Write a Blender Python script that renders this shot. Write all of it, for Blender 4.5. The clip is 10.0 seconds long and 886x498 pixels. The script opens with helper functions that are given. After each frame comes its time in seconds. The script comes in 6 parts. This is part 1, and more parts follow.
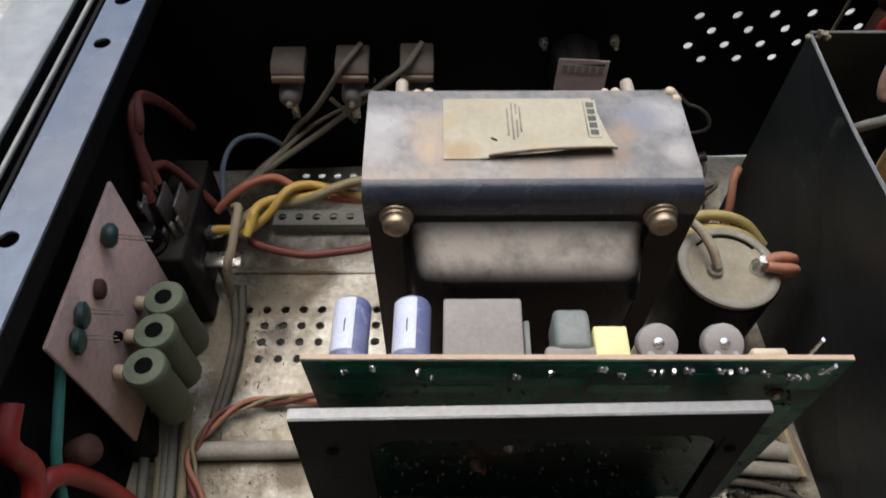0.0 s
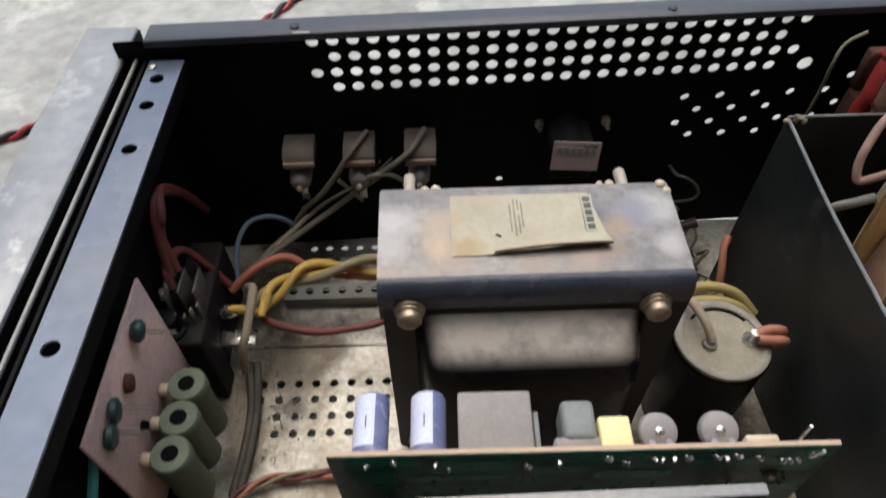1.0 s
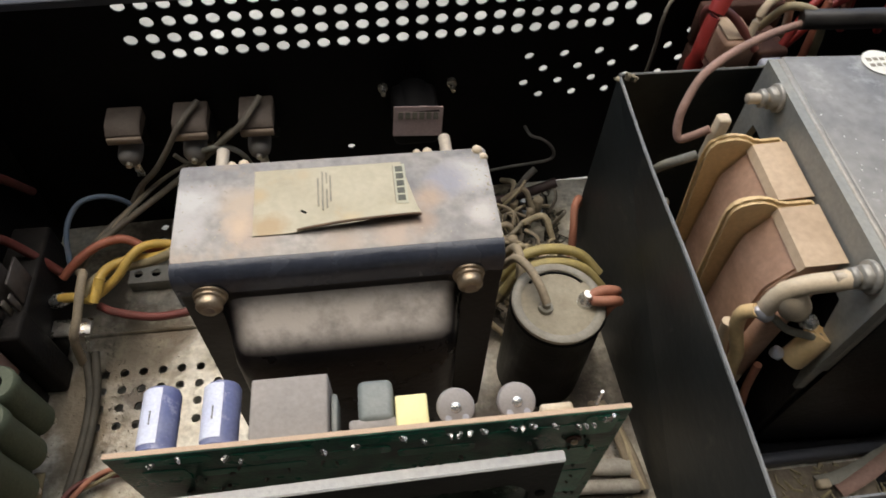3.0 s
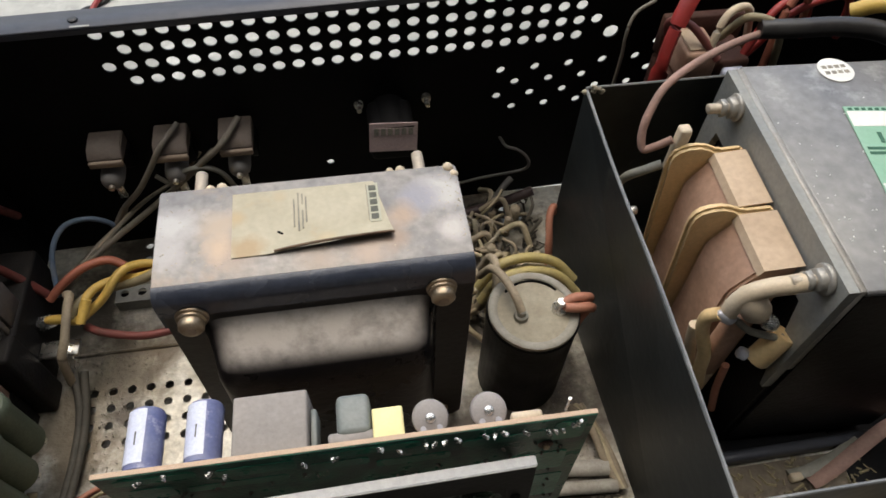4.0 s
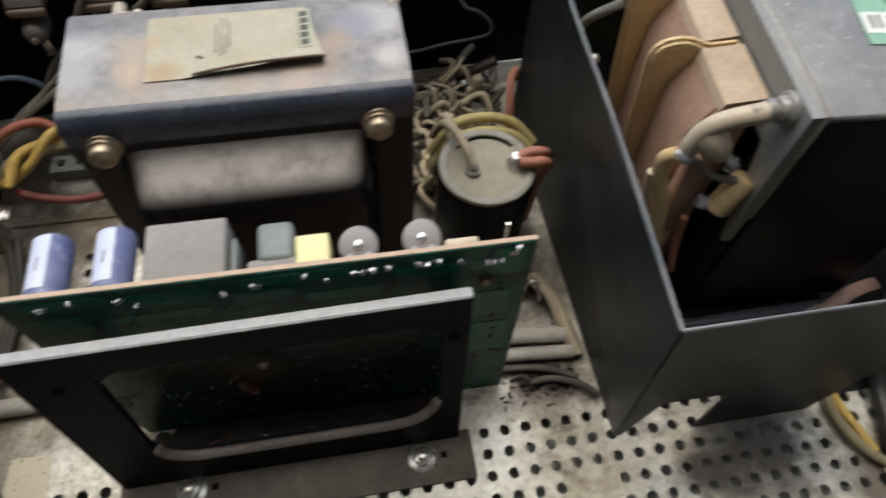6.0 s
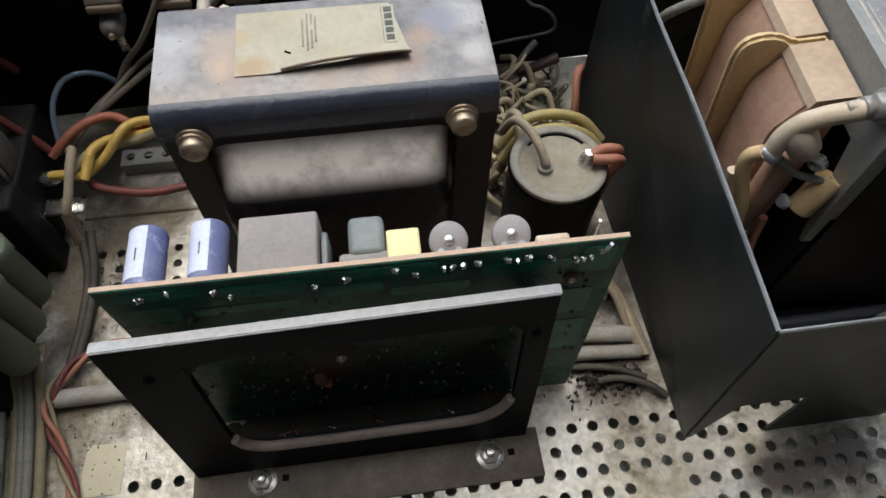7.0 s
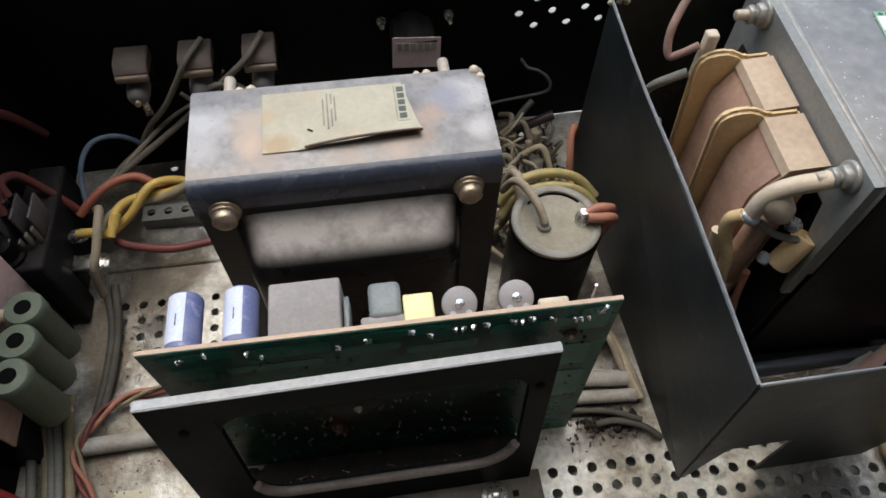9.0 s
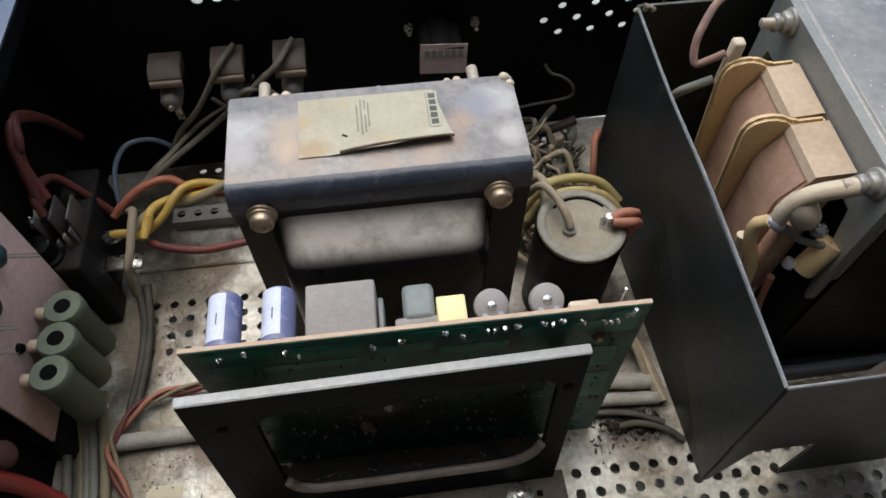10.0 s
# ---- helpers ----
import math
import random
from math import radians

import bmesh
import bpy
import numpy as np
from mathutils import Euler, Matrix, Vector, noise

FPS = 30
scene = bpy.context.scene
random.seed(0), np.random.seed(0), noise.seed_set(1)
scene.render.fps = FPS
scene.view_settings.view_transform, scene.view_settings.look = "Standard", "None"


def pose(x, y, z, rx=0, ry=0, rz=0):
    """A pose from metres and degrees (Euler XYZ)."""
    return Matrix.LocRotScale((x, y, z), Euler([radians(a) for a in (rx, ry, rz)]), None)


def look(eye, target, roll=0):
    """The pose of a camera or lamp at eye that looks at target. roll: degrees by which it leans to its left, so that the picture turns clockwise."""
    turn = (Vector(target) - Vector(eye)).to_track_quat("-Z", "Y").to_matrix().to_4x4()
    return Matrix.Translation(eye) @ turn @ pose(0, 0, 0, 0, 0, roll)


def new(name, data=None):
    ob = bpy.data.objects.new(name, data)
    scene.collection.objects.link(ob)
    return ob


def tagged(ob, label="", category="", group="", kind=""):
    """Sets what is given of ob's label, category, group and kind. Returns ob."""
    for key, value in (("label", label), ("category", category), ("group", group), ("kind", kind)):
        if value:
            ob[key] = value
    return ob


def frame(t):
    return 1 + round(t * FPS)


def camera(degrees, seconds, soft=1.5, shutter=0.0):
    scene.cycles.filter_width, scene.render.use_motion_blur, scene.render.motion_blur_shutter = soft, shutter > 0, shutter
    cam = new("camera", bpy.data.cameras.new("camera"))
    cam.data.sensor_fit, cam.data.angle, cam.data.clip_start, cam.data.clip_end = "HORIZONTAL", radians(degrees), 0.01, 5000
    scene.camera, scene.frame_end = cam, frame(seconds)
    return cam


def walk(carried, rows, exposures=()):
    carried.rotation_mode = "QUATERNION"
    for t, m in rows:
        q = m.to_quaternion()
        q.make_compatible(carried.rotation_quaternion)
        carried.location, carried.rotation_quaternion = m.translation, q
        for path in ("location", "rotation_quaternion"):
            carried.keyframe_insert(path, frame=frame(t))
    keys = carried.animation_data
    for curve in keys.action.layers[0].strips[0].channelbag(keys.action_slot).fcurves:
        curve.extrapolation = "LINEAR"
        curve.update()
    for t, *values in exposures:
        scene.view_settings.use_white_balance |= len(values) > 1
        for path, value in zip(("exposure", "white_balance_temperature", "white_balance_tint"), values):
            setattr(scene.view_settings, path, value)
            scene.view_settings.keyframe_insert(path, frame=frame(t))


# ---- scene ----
cam = camera(66.8, 10.0, 1.6, 0.5)
PATH = [
    (0, (0.041, 0.06, 0.315), (0.054, 1.256, -1.288), 0.2),
    (0.5, (0.038, 0.062, 0.327), (0.052, 1.306, -1.24), 0.2),
    (1, (0.036, 0.067, 0.342), (0.063, 1.343, -1.198), -0.8),
    (1.2, (0.04, 0.074, 0.346), (0.092, 1.372, -1.175), -0.7),
    (1.5, (0.05, 0.078, 0.348), (0.138, 1.364, -1.181), -0.6),
    (2, (0.059, 0.081, 0.34), (0.195, 1.326, -1.219), 1.1),
    (2.5, (0.069, 0.078, 0.339), (0.27, 1.302, -1.23), 3.4),
    (3, (0.086, 0.074, 0.338), (0.29, 1.242, -1.272), 3.3),
    (3.2, (0.088, 0.073, 0.342), (0.301, 1.232, -1.274), 3.1),
    (4.3, (0.1, 0.07, 0.349), (0.331, 1.242, -1.255), 2.4),
    (4.5, (0.118, 0.059, 0.347), (0.362, 1.228, -1.257), 2.5),
    (5, (0.144, 0.06, 0.34), (0.489, 1.162, -1.293), 3.9),
    (5.2, (0.1435, 0.053, 0.334), (0.517, 1.162, -1.286), 5.0),
    (5.5, (0.135, 0.052, 0.33), (0.478, 1.111, -1.331), 5.6),
    (6, (0.109, 0.048, 0.314), (0.347, 1.053, -1.399), 4.4),
    (6.2, (0.098, 0.048, 0.311), (0.284, 1.061, -1.403), 2.5),
    (7.3, (0.089, 0.051, 0.314), (0.247, 1.063, -1.404), 1.5),
    (7.5, (0.089, 0.051, 0.315), (0.246, 1.071, -1.398), 1.5),
    (8, (0.089, 0.052, 0.323), (0.239, 1.1, -1.374), 0.5),
    (8.5, (0.088, 0.05, 0.337), (0.271, 1.134, -1.334), 1.4),
    (9, (0.083, 0.05, 0.338), (0.268, 1.131, -1.334), 1.6),
    (9.5, (0.078, 0.05, 0.345), (0.233, 1.143, -1.323), 0.1),
    (10, (0.075, 0.048, 0.343), (0.227, 1.14, -1.325), 0.5),
]
walk(cam, [(t, look(eye, target, roll)) for t, eye, target, roll in PATH],
     [(0, 0.71, 6500, 10), (1, 0.68, 6550, 10), (1.5, 0.66, 6800, 10), (2, 0.66, 6950, 9.5), (2.5, 0.64, 7150, 9), (3, 0.71, 6900, 9), (4.5, 0.75, 6750, 8.5),
      (5.5, 0.68, 6600, 8.5), (6, 0.68, 6450, 7.5), (7.5, 0.76, 6250, 8.5), (8, 0.78, 6350, 9.5), (9, 0.76, 6250, 9), (9.5, 0.71, 6250, 9), (10, 0.70, 6250, 8.5)])

# ---- world and light ----
world = bpy.data.worlds.new("world")
scene.world = world
world.use_nodes = True
wn = world.node_tree
sky = wn.nodes.new("ShaderNodeTexSky")
sky.sky_type, sky.sun_disc = "NISHITA", False
sky.sun_elevation, sky.sun_rotation = radians(72), radians(-20)
sky.air_density, sky.dust_density, sky.ozone_density = 1.0, 3.0, 1.0
wn.links.new(sky.outputs["Color"], wn.nodes["Background"].inputs["Color"])
wn.nodes["Background"].inputs["Strength"].default_value = 0.15
sun = new("sun", bpy.data.lights.new("sun", "SUN"))
sun.data.energy, sun.data.angle, sun.data.color = 1.45, radians(75), (0.98, 0.97, 0.89)
sun.matrix_world = look((-0.18, 0.72, 2.3), (0.1, 0.25, 0.0))


# ---- materials ----
def material(name, base, rough=0.6, metal=0.0, second=None, scale=60.0, amount=0.5, fine=0.25, bump=0.15, spots=None,
             spot_scale=25.0, spot_at=0.6, dust=0.0, pale_top_colour=(0.34, 0.29, 0.22), rnd=0.0, coat=0.0, gloss=0.5, stains_and_shade=(), mark_z=0.014, pale_top_from=0.1, pale_top_to=0.9, pale_top_gaps=(0.22, 0.54)):
    """base and second mix in patches, with fine grain, spots of dirt, and a paler mix on faces turned up, for dust and
    painted top light.
    """
    m = bpy.data.materials.new(name)
    m.use_nodes = True
    t = m.node_tree
    n, l = t.nodes, t.links
    bsdf = n["Principled BSDF"]
    bsdf.inputs["Metallic"].default_value = metal
    bsdf.inputs["Coat Weight"].default_value = coat
    bsdf.inputs["Specular IOR Level"].default_value = gloss
    co = n.new("ShaderNodeTexCoord").outputs["Object"]

    def tex(s, detail=4.0, ro=0.55):
        x = n.new("ShaderNodeTexNoise")
        x.inputs["Scale"].default_value, x.inputs["Detail"].default_value, x.inputs["Roughness"].default_value = s, detail, ro
        l.new(co, x.inputs["Vector"])
        return x.outputs["Fac"]

    def ramp(fac, lo, hi, top=1.0):
        x = n.new("ShaderNodeMapRange")
        x.inputs[1].default_value, x.inputs[2].default_value, x.inputs[4].default_value = lo, hi, top
        l.new(fac, x.inputs[0])
        return x.outputs[0]

    def mix(fac, a, b, kind="MIX"):
        x = n.new("ShaderNodeMix")
        x.data_type, x.blend_type = "RGBA", kind
        for k, v in ((0, fac), (6, a), (7, b)):
            if hasattr(v, "is_linked"):
                l.new(v, x.inputs[k])
            else:
                x.inputs[k].default_value = v if k == 0 else (*v, 1)
        return x.outputs[2]

    second = second or tuple(c * 0.7 for c in base)
    big, small = tex(scale), tex(scale * 9, 3.0)
    col = mix(ramp(big, 0.35, 0.68, amount), base, second)
    grey = n.new("ShaderNodeCombineColor")
    g = ramp(small, 0.25, 0.75)
    g2 = n.new("ShaderNodeMath")
    g2.operation = "MULTIPLY_ADD"
    g2.inputs[1].default_value, g2.inputs[2].default_value = fine, 1 - fine * 0.5
    l.new(g, g2.inputs[0])
    for k in range(3):
        l.new(g2.outputs[0], grey.inputs[k])
    col = mix(1.0, col, grey.outputs[0], "MULTIPLY")
    if spots:
        col = mix(ramp(tex(spot_scale, 6.0, 0.7), spot_at - 0.06, spot_at + 0.08), col, spots)
    # Round marks: stains, and shade painted into the colour.
    for sx, sy, size, tint in stains_and_shade:
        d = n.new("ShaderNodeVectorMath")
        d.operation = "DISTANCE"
        d.inputs[1].default_value = (sx, sy, mark_z)
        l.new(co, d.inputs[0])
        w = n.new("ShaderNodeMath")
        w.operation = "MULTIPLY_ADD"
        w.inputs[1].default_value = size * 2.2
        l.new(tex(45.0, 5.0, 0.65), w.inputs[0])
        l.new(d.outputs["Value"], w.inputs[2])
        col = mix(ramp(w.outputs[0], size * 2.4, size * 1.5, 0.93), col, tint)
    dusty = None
    # Paler tone by upward normal: dust, and light painted on tops.
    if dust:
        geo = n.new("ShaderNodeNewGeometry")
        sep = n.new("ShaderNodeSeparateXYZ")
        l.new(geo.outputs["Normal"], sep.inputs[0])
        up = ramp(sep.outputs[2], pale_top_from, pale_top_to, dust)
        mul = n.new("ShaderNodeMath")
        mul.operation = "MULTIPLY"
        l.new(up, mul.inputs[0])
        l.new(ramp(tex(scale * 1.7, 5.0, 0.65), *pale_top_gaps), mul.inputs[1])
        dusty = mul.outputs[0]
        col = mix(dusty, col, pale_top_colour)
    if rnd:
        info = n.new("ShaderNodeObjectInfo")
        r = ramp(info.outputs["Random"], 0.0, 1.0, rnd)
        col = mix(r, col, tuple(c * 0.45 for c in base))
    l.new(col, bsdf.inputs["Base Color"])
    ra = n.new("ShaderNodeMath")
    ra.operation, ra.use_clamp = "MULTIPLY_ADD", True
    ra.inputs[1].default_value, ra.inputs[2].default_value = 0.3, rough - 0.15
    l.new(big, ra.inputs[0])
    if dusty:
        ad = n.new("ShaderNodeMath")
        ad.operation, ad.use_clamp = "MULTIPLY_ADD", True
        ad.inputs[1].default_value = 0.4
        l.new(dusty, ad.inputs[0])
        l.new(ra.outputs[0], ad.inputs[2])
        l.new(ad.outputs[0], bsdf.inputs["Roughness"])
    else:
        l.new(ra.outputs[0], bsdf.inputs["Roughness"])
    if bump:
        b = n.new("ShaderNodeBump")
        b.inputs["Strength"].default_value, b.inputs["Distance"].default_value = bump, 0.002
        l.new(small, b.inputs["Height"])
        l.new(b.outputs[0], bsdf.inputs["Normal"])
    return m


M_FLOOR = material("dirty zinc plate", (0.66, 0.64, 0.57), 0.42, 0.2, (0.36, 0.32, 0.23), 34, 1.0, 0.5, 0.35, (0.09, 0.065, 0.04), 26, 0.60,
                   stains_and_shade=[(0.335 - 0.18, 0.082 - 0.18, 0.020, (0.12, 0.09, 0.06)), (0.375 - 0.18, 0.075 - 0.18, 0.018, (0.14, 0.11, 0.075)), (-0.046 - 0.18, 0.270 - 0.18, 0.026, (0.22, 0.18, 0.12)), (-0.062 - 0.18, 0.222 - 0.18, 0.018, (0.20, 0.155, 0.10)), (-0.060 - 0.18, 0.172 - 0.18, 0.024, (0.18, 0.14, 0.09)), (-0.030 - 0.18, 0.166 - 0.18, 0.016, (0.12, 0.09, 0.06)), (0.285 - 0.18, 0.102 - 0.18, 0.030, (0.035, 0.026, 0.02)), (0.255 - 0.18, 0.100 - 0.18, 0.014, (0.05, 0.035, 0.025)), (0.19 - 0.18, 0.152 - 0.18, 0.022, (0.05, 0.03, 0.022)),
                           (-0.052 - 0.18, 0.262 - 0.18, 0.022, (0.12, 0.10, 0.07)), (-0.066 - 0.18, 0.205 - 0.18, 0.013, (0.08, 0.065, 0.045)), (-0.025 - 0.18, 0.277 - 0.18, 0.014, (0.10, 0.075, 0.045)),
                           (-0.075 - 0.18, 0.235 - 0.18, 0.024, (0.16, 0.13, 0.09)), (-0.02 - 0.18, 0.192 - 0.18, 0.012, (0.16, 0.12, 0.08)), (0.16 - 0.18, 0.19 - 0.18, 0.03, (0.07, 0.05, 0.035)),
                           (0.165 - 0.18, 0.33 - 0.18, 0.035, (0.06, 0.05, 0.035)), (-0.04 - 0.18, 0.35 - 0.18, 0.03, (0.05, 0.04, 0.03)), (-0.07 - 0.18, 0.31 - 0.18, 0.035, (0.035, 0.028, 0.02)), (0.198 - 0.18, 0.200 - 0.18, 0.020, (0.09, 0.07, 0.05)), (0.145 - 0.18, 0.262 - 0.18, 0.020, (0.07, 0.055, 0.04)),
                           # The mark at x 0.39 darkens the floor where shade lies.
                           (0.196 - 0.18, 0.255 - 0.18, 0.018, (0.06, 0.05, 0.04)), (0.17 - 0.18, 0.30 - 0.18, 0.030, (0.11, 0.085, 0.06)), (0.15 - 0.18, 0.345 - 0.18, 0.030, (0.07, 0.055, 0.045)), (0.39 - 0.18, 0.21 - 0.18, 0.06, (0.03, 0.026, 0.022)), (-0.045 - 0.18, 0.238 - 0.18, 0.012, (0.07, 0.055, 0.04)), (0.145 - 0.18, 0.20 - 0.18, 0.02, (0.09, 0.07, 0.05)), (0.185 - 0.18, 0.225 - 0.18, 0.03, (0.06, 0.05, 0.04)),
                           # These three put the shade under the board into the floor colour.
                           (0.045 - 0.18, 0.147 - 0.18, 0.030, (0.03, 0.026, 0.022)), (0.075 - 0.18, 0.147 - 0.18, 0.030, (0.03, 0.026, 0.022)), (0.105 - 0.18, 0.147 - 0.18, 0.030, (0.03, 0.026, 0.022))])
M_BLACK = material("black chassis paint", (0.0055, 0.0055, 0.006), 0.6, 0, (0.011, 0.010, 0.0095), 40, 0.6, 0.3, 0.1, gloss=0.07)
# Blue-grey base carries the sky's reflection on the rail.
M_RAILSKY = material("satin rail paint with sky sheen in its colour", (0.105, 0.135, 0.185), 0.26, 0.3, (0.175, 0.175, 0.185), 16, 0.6, 0.25, 0.06)
M_WALL = material("dark grey sheet steel", (0.013, 0.016, 0.0165), 0.45, 0.05, (0.034, 0.038, 0.037), 18, 0.9, 0.4, 0.12, (0.10, 0.096, 0.08), 34, 0.66, gloss=0.32)
M_FLANGE = material("dark satin flange paint", (0.058, 0.062, 0.075), 0.4, 0.1, (0.085, 0.085, 0.092), 25, 0.6, 0.25, 0.06, gloss=0.35)
# Bracket paint again: dusty, and lightened where light falls on the foot.
M_FOOT = material("dusty bracket paint lightened for the lit foot", (0.085, 0.070, 0.058), 0.6, 0, (0.14, 0.118, 0.093), 45, 0.9, 0.35, 0.12, gloss=0.25)
M_COVER = material("scratched bare sheet metal", (0.36, 0.365, 0.36), 0.42, 0.3, (0.24, 0.245, 0.25), 14, 0.8, 0.3, 0.1, (0.62, 0.62, 0.60), 30, 0.62)
M_T1TOP = material("dusty varnished transformer steel", (0.13, 0.127, 0.130), 0.36, 0.2, (0.26, 0.24, 0.215), 32, 1.0, 0.5, 0.16, (0.23, 0.18, 0.14), 22, 0.62, mark_z=0.143,
                   stains_and_shade=[(0.044 - 0.0745, 0.228 - 0.24, 0.009, (0.24, 0.195, 0.16)), (0.038 - 0.0745, 0.243 - 0.24, 0.009, (0.31, 0.25, 0.19)), (0.075 - 0.0745, 0.2235 - 0.24, 0.008, (0.24, 0.195, 0.16)), (0.095 - 0.0745, 0.228 - 0.24, 0.009, (0.26, 0.205, 0.165)),
                           (0.022 - 0.0745, 0.246 - 0.24, 0.009, (0.34, 0.335, 0.33)), (0.127 - 0.0745, 0.250 - 0.24, 0.010, (0.36, 0.35, 0.335)), (0.128 - 0.0745, 0.232 - 0.24, 0.007, (0.37, 0.35, 0.33)), (0.116 - 0.0745, 0.247 - 0.24, 0.008, (0.20, 0.20, 0.23)), (0.1085 - 0.0745, 0.2400 - 0.24, 0.0065, (0.27, 0.20, 0.145)), (0.1050 - 0.0745, 0.2300 - 0.24, 0.0060, (0.22, 0.16, 0.12)), (0.0385 - 0.0745, 0.2330 - 0.24, 0.0065, (0.36, 0.27, 0.19)), (0.0190 - 0.0745, 0.2330 - 0.24, 0.0075, (0.29, 0.28, 0.275))])
# Upward mix is dust and also paints the sky-lit shelf of the bell.
M_BELL = material("black enamel with dust and painted top light", (0.006, 0.0055, 0.006), 0.3, 0.0, (0.012, 0.010, 0.010), 35, 0.7, 0.3, 0.1, dust=0.97, pale_top_colour=(0.36, 0.325, 0.29), gloss=0.14, pale_top_from=0.50, pale_top_to=0.94, pale_top_gaps=(0.12, 0.55))
# The blue in this enamel is a reflection put into the base colour.
M_BAND = material("black enamelled edge with painted sky blue", (0.028, 0.034, 0.050), 0.26, 0.1, (0.055, 0.062, 0.080), 45, 0.8, 0.35, 0.1, (0.10, 0.09, 0.08), 60, 0.68, gloss=0.5)
M_LABELGREY = material("grey-green printed end of the label", (0.40, 0.40, 0.31), 0.7, 0, (0.46, 0.45, 0.34), 60, 0.7, 0.1, 0.05)
M_ENAMEL = material("black enamel", (0.010, 0.009, 0.010), 0.4, 0.0, (0.022, 0.018, 0.016), 35, 0.7, 0.3, 0.1, gloss=0.15)
M_BRASS = material("dull plated bolt", (0.42, 0.34, 0.24), 0.38, 0.8, (0.25, 0.18, 0.12), 200, 0.7, 0.3, 0.1)
M_ZINC = material("zinc plated screw", (0.62, 0.60, 0.55), 0.3, 0.9, (0.40, 0.36, 0.30), 300, 0.6, 0.3, 0.1)
M_CREAMSTUB = material("dusty bolt end", (0.50, 0.43, 0.34), 0.6, 0.3, None, 200, 0.6)
M_LABEL = material("yellowed paper label", (0.47, 0.43, 0.32), 0.7, 0, (0.39, 0.35, 0.25), 40, 0.9, 0.15, 0.05, (0.44, 0.35, 0.22), 34, 0.64, mark_z=0.0006,
                   stains_and_shade=[(-0.024, -0.011, 0.006, (0.42, 0.31, 0.18)), (-0.028, 0.004, 0.004, (0.46, 0.36, 0.22)), (0.006, -0.010, 0.004, (0.47, 0.39, 0.25)), (-0.012, 0.013, 0.003, (0.44, 0.37, 0.25))])
M_CURL = material("browned brittle paper edge", (0.17, 0.11, 0.065), 0.7, 0, (0.08, 0.05, 0.03), 120, 0.9, 0.3, 0.15)
M_LABEL2 = material("pale paper label", (0.60, 0.55, 0.40), 0.7, 0, (0.53, 0.48, 0.34), 60, 0.7, 0.1, 0.05)
M_INK = material("faded grey print", (0.20, 0.19, 0.16), 0.8, 0, (0.34, 0.31, 0.24), 300, 0.8)
# The three wide marks put the shade behind the cut-out into the mask.
M_PCB = material("green solder mask", (0.009, 0.115, 0.072), 0.3, 0, (0.004, 0.030, 0.022), 75, 1.0, 0.4, 0.12, gloss=0.12, mark_z=0.055, stains_and_shade=[(-0.035, -0.001, 0.036, (0.018, 0.020, 0.015)), (0.0, -0.001, 0.036, (0.016, 0.018, 0.014)), (0.036, -0.001, 0.036, (0.018, 0.020, 0.015)), (-0.024, -0.001, 0.012, (0.05, 0.028, 0.02))])
M_PCBEDGE = material("bare board edge", (0.50, 0.36, 0.25), 0.75, 0, (0.60, 0.45, 0.33), 200, 0.6)
M_SOLDER = material("solder", (0.75, 0.75, 0.73), 0.25, 0.9, (0.5, 0.5, 0.48), 400, 0.5)
M_BRACKET = material("dark painted bracket", (0.005, 0.006, 0.008), 0.5, 0.0, (0.011, 0.011, 0.011), 50, 0.7, 0.3, 0.1, gloss=0.04)
M_BRACKET_EDGE = material("worn bracket edge", (0.26, 0.27, 0.28), 0.45, 0.3, (0.38, 0.38, 0.37), 60, 0.8)
M_CAPBLUE = material("blue capacitor sleeve", (0.11, 0.125, 0.26), 0.4, 0, (0.22, 0.24, 0.34), 90, 0.8, 0.25, 0.04, (0.42, 0.42, 0.52), 150, 0.62)
M_CAPWHITE = material("pale stripe on sleeve", (0.62, 0.65, 0.75), 0.45, 0, (0.55, 0.58, 0.74), 110, 0.9, 0.25, 0.03)
M_CAPTOP = material("aluminium capacitor end", (0.55, 0.56, 0.62), 0.4, 0.5, None, 150, 0.4)
M_RELAY = material("dusty grey plastic", (0.25, 0.228, 0.208), 0.7, 0, (0.34, 0.305, 0.275), 60, 0.7, 0.2, 0.08)
M_GREYCAP = material("grey-green moulded case", (0.16, 0.18, 0.17), 0.5, 0, (0.25, 0.26, 0.24), 90, 0.7, 0.2, 0.08)
M_YELLOWBOX = material("pale yellow film capacitor", (0.80, 0.72, 0.36), 0.55, 0, (0.70, 0.61, 0.30), 120, 0.5, 0.1, 0.04)
M_DISC = material("grey phenolic disc", (0.28, 0.26, 0.25), 0.6, 0, (0.36, 0.33, 0.31), 150, 0.6, 0.2, 0.05)
M_CANTOP = material("dusty phenolic lid", (0.31, 0.28, 0.21), 0.75, 0, (0.21, 0.18, 0.13), 60, 0.8, 0.25, 0.12)
M_CAN = material("black capacitor sleeve", (0.005, 0.005, 0.005), 0.4, 0, (0.009, 0.008, 0.008), 60, 0.5, gloss=0.06)
M_PRINT = material("dark grey-green print", (0.075, 0.08, 0.065), 0.8, 0, (0.16, 0.16, 0.13), 300, 0.8)
M_GRIMESHADE = material("near-black grime and shade", (0.010, 0.010, 0.008), 0.6, 0, (0.028, 0.022, 0.016), 90, 0.9, 0.4, 0.3, (0.06, 0.03, 0.02), 90, 0.66, gloss=0.15)
M_DARKTEAL = material("dark teal lacquer", (0.012, 0.060, 0.056), 0.45, 0, (0.02, 0.03, 0.028), 90, 0.8, 0.2, 0.05)
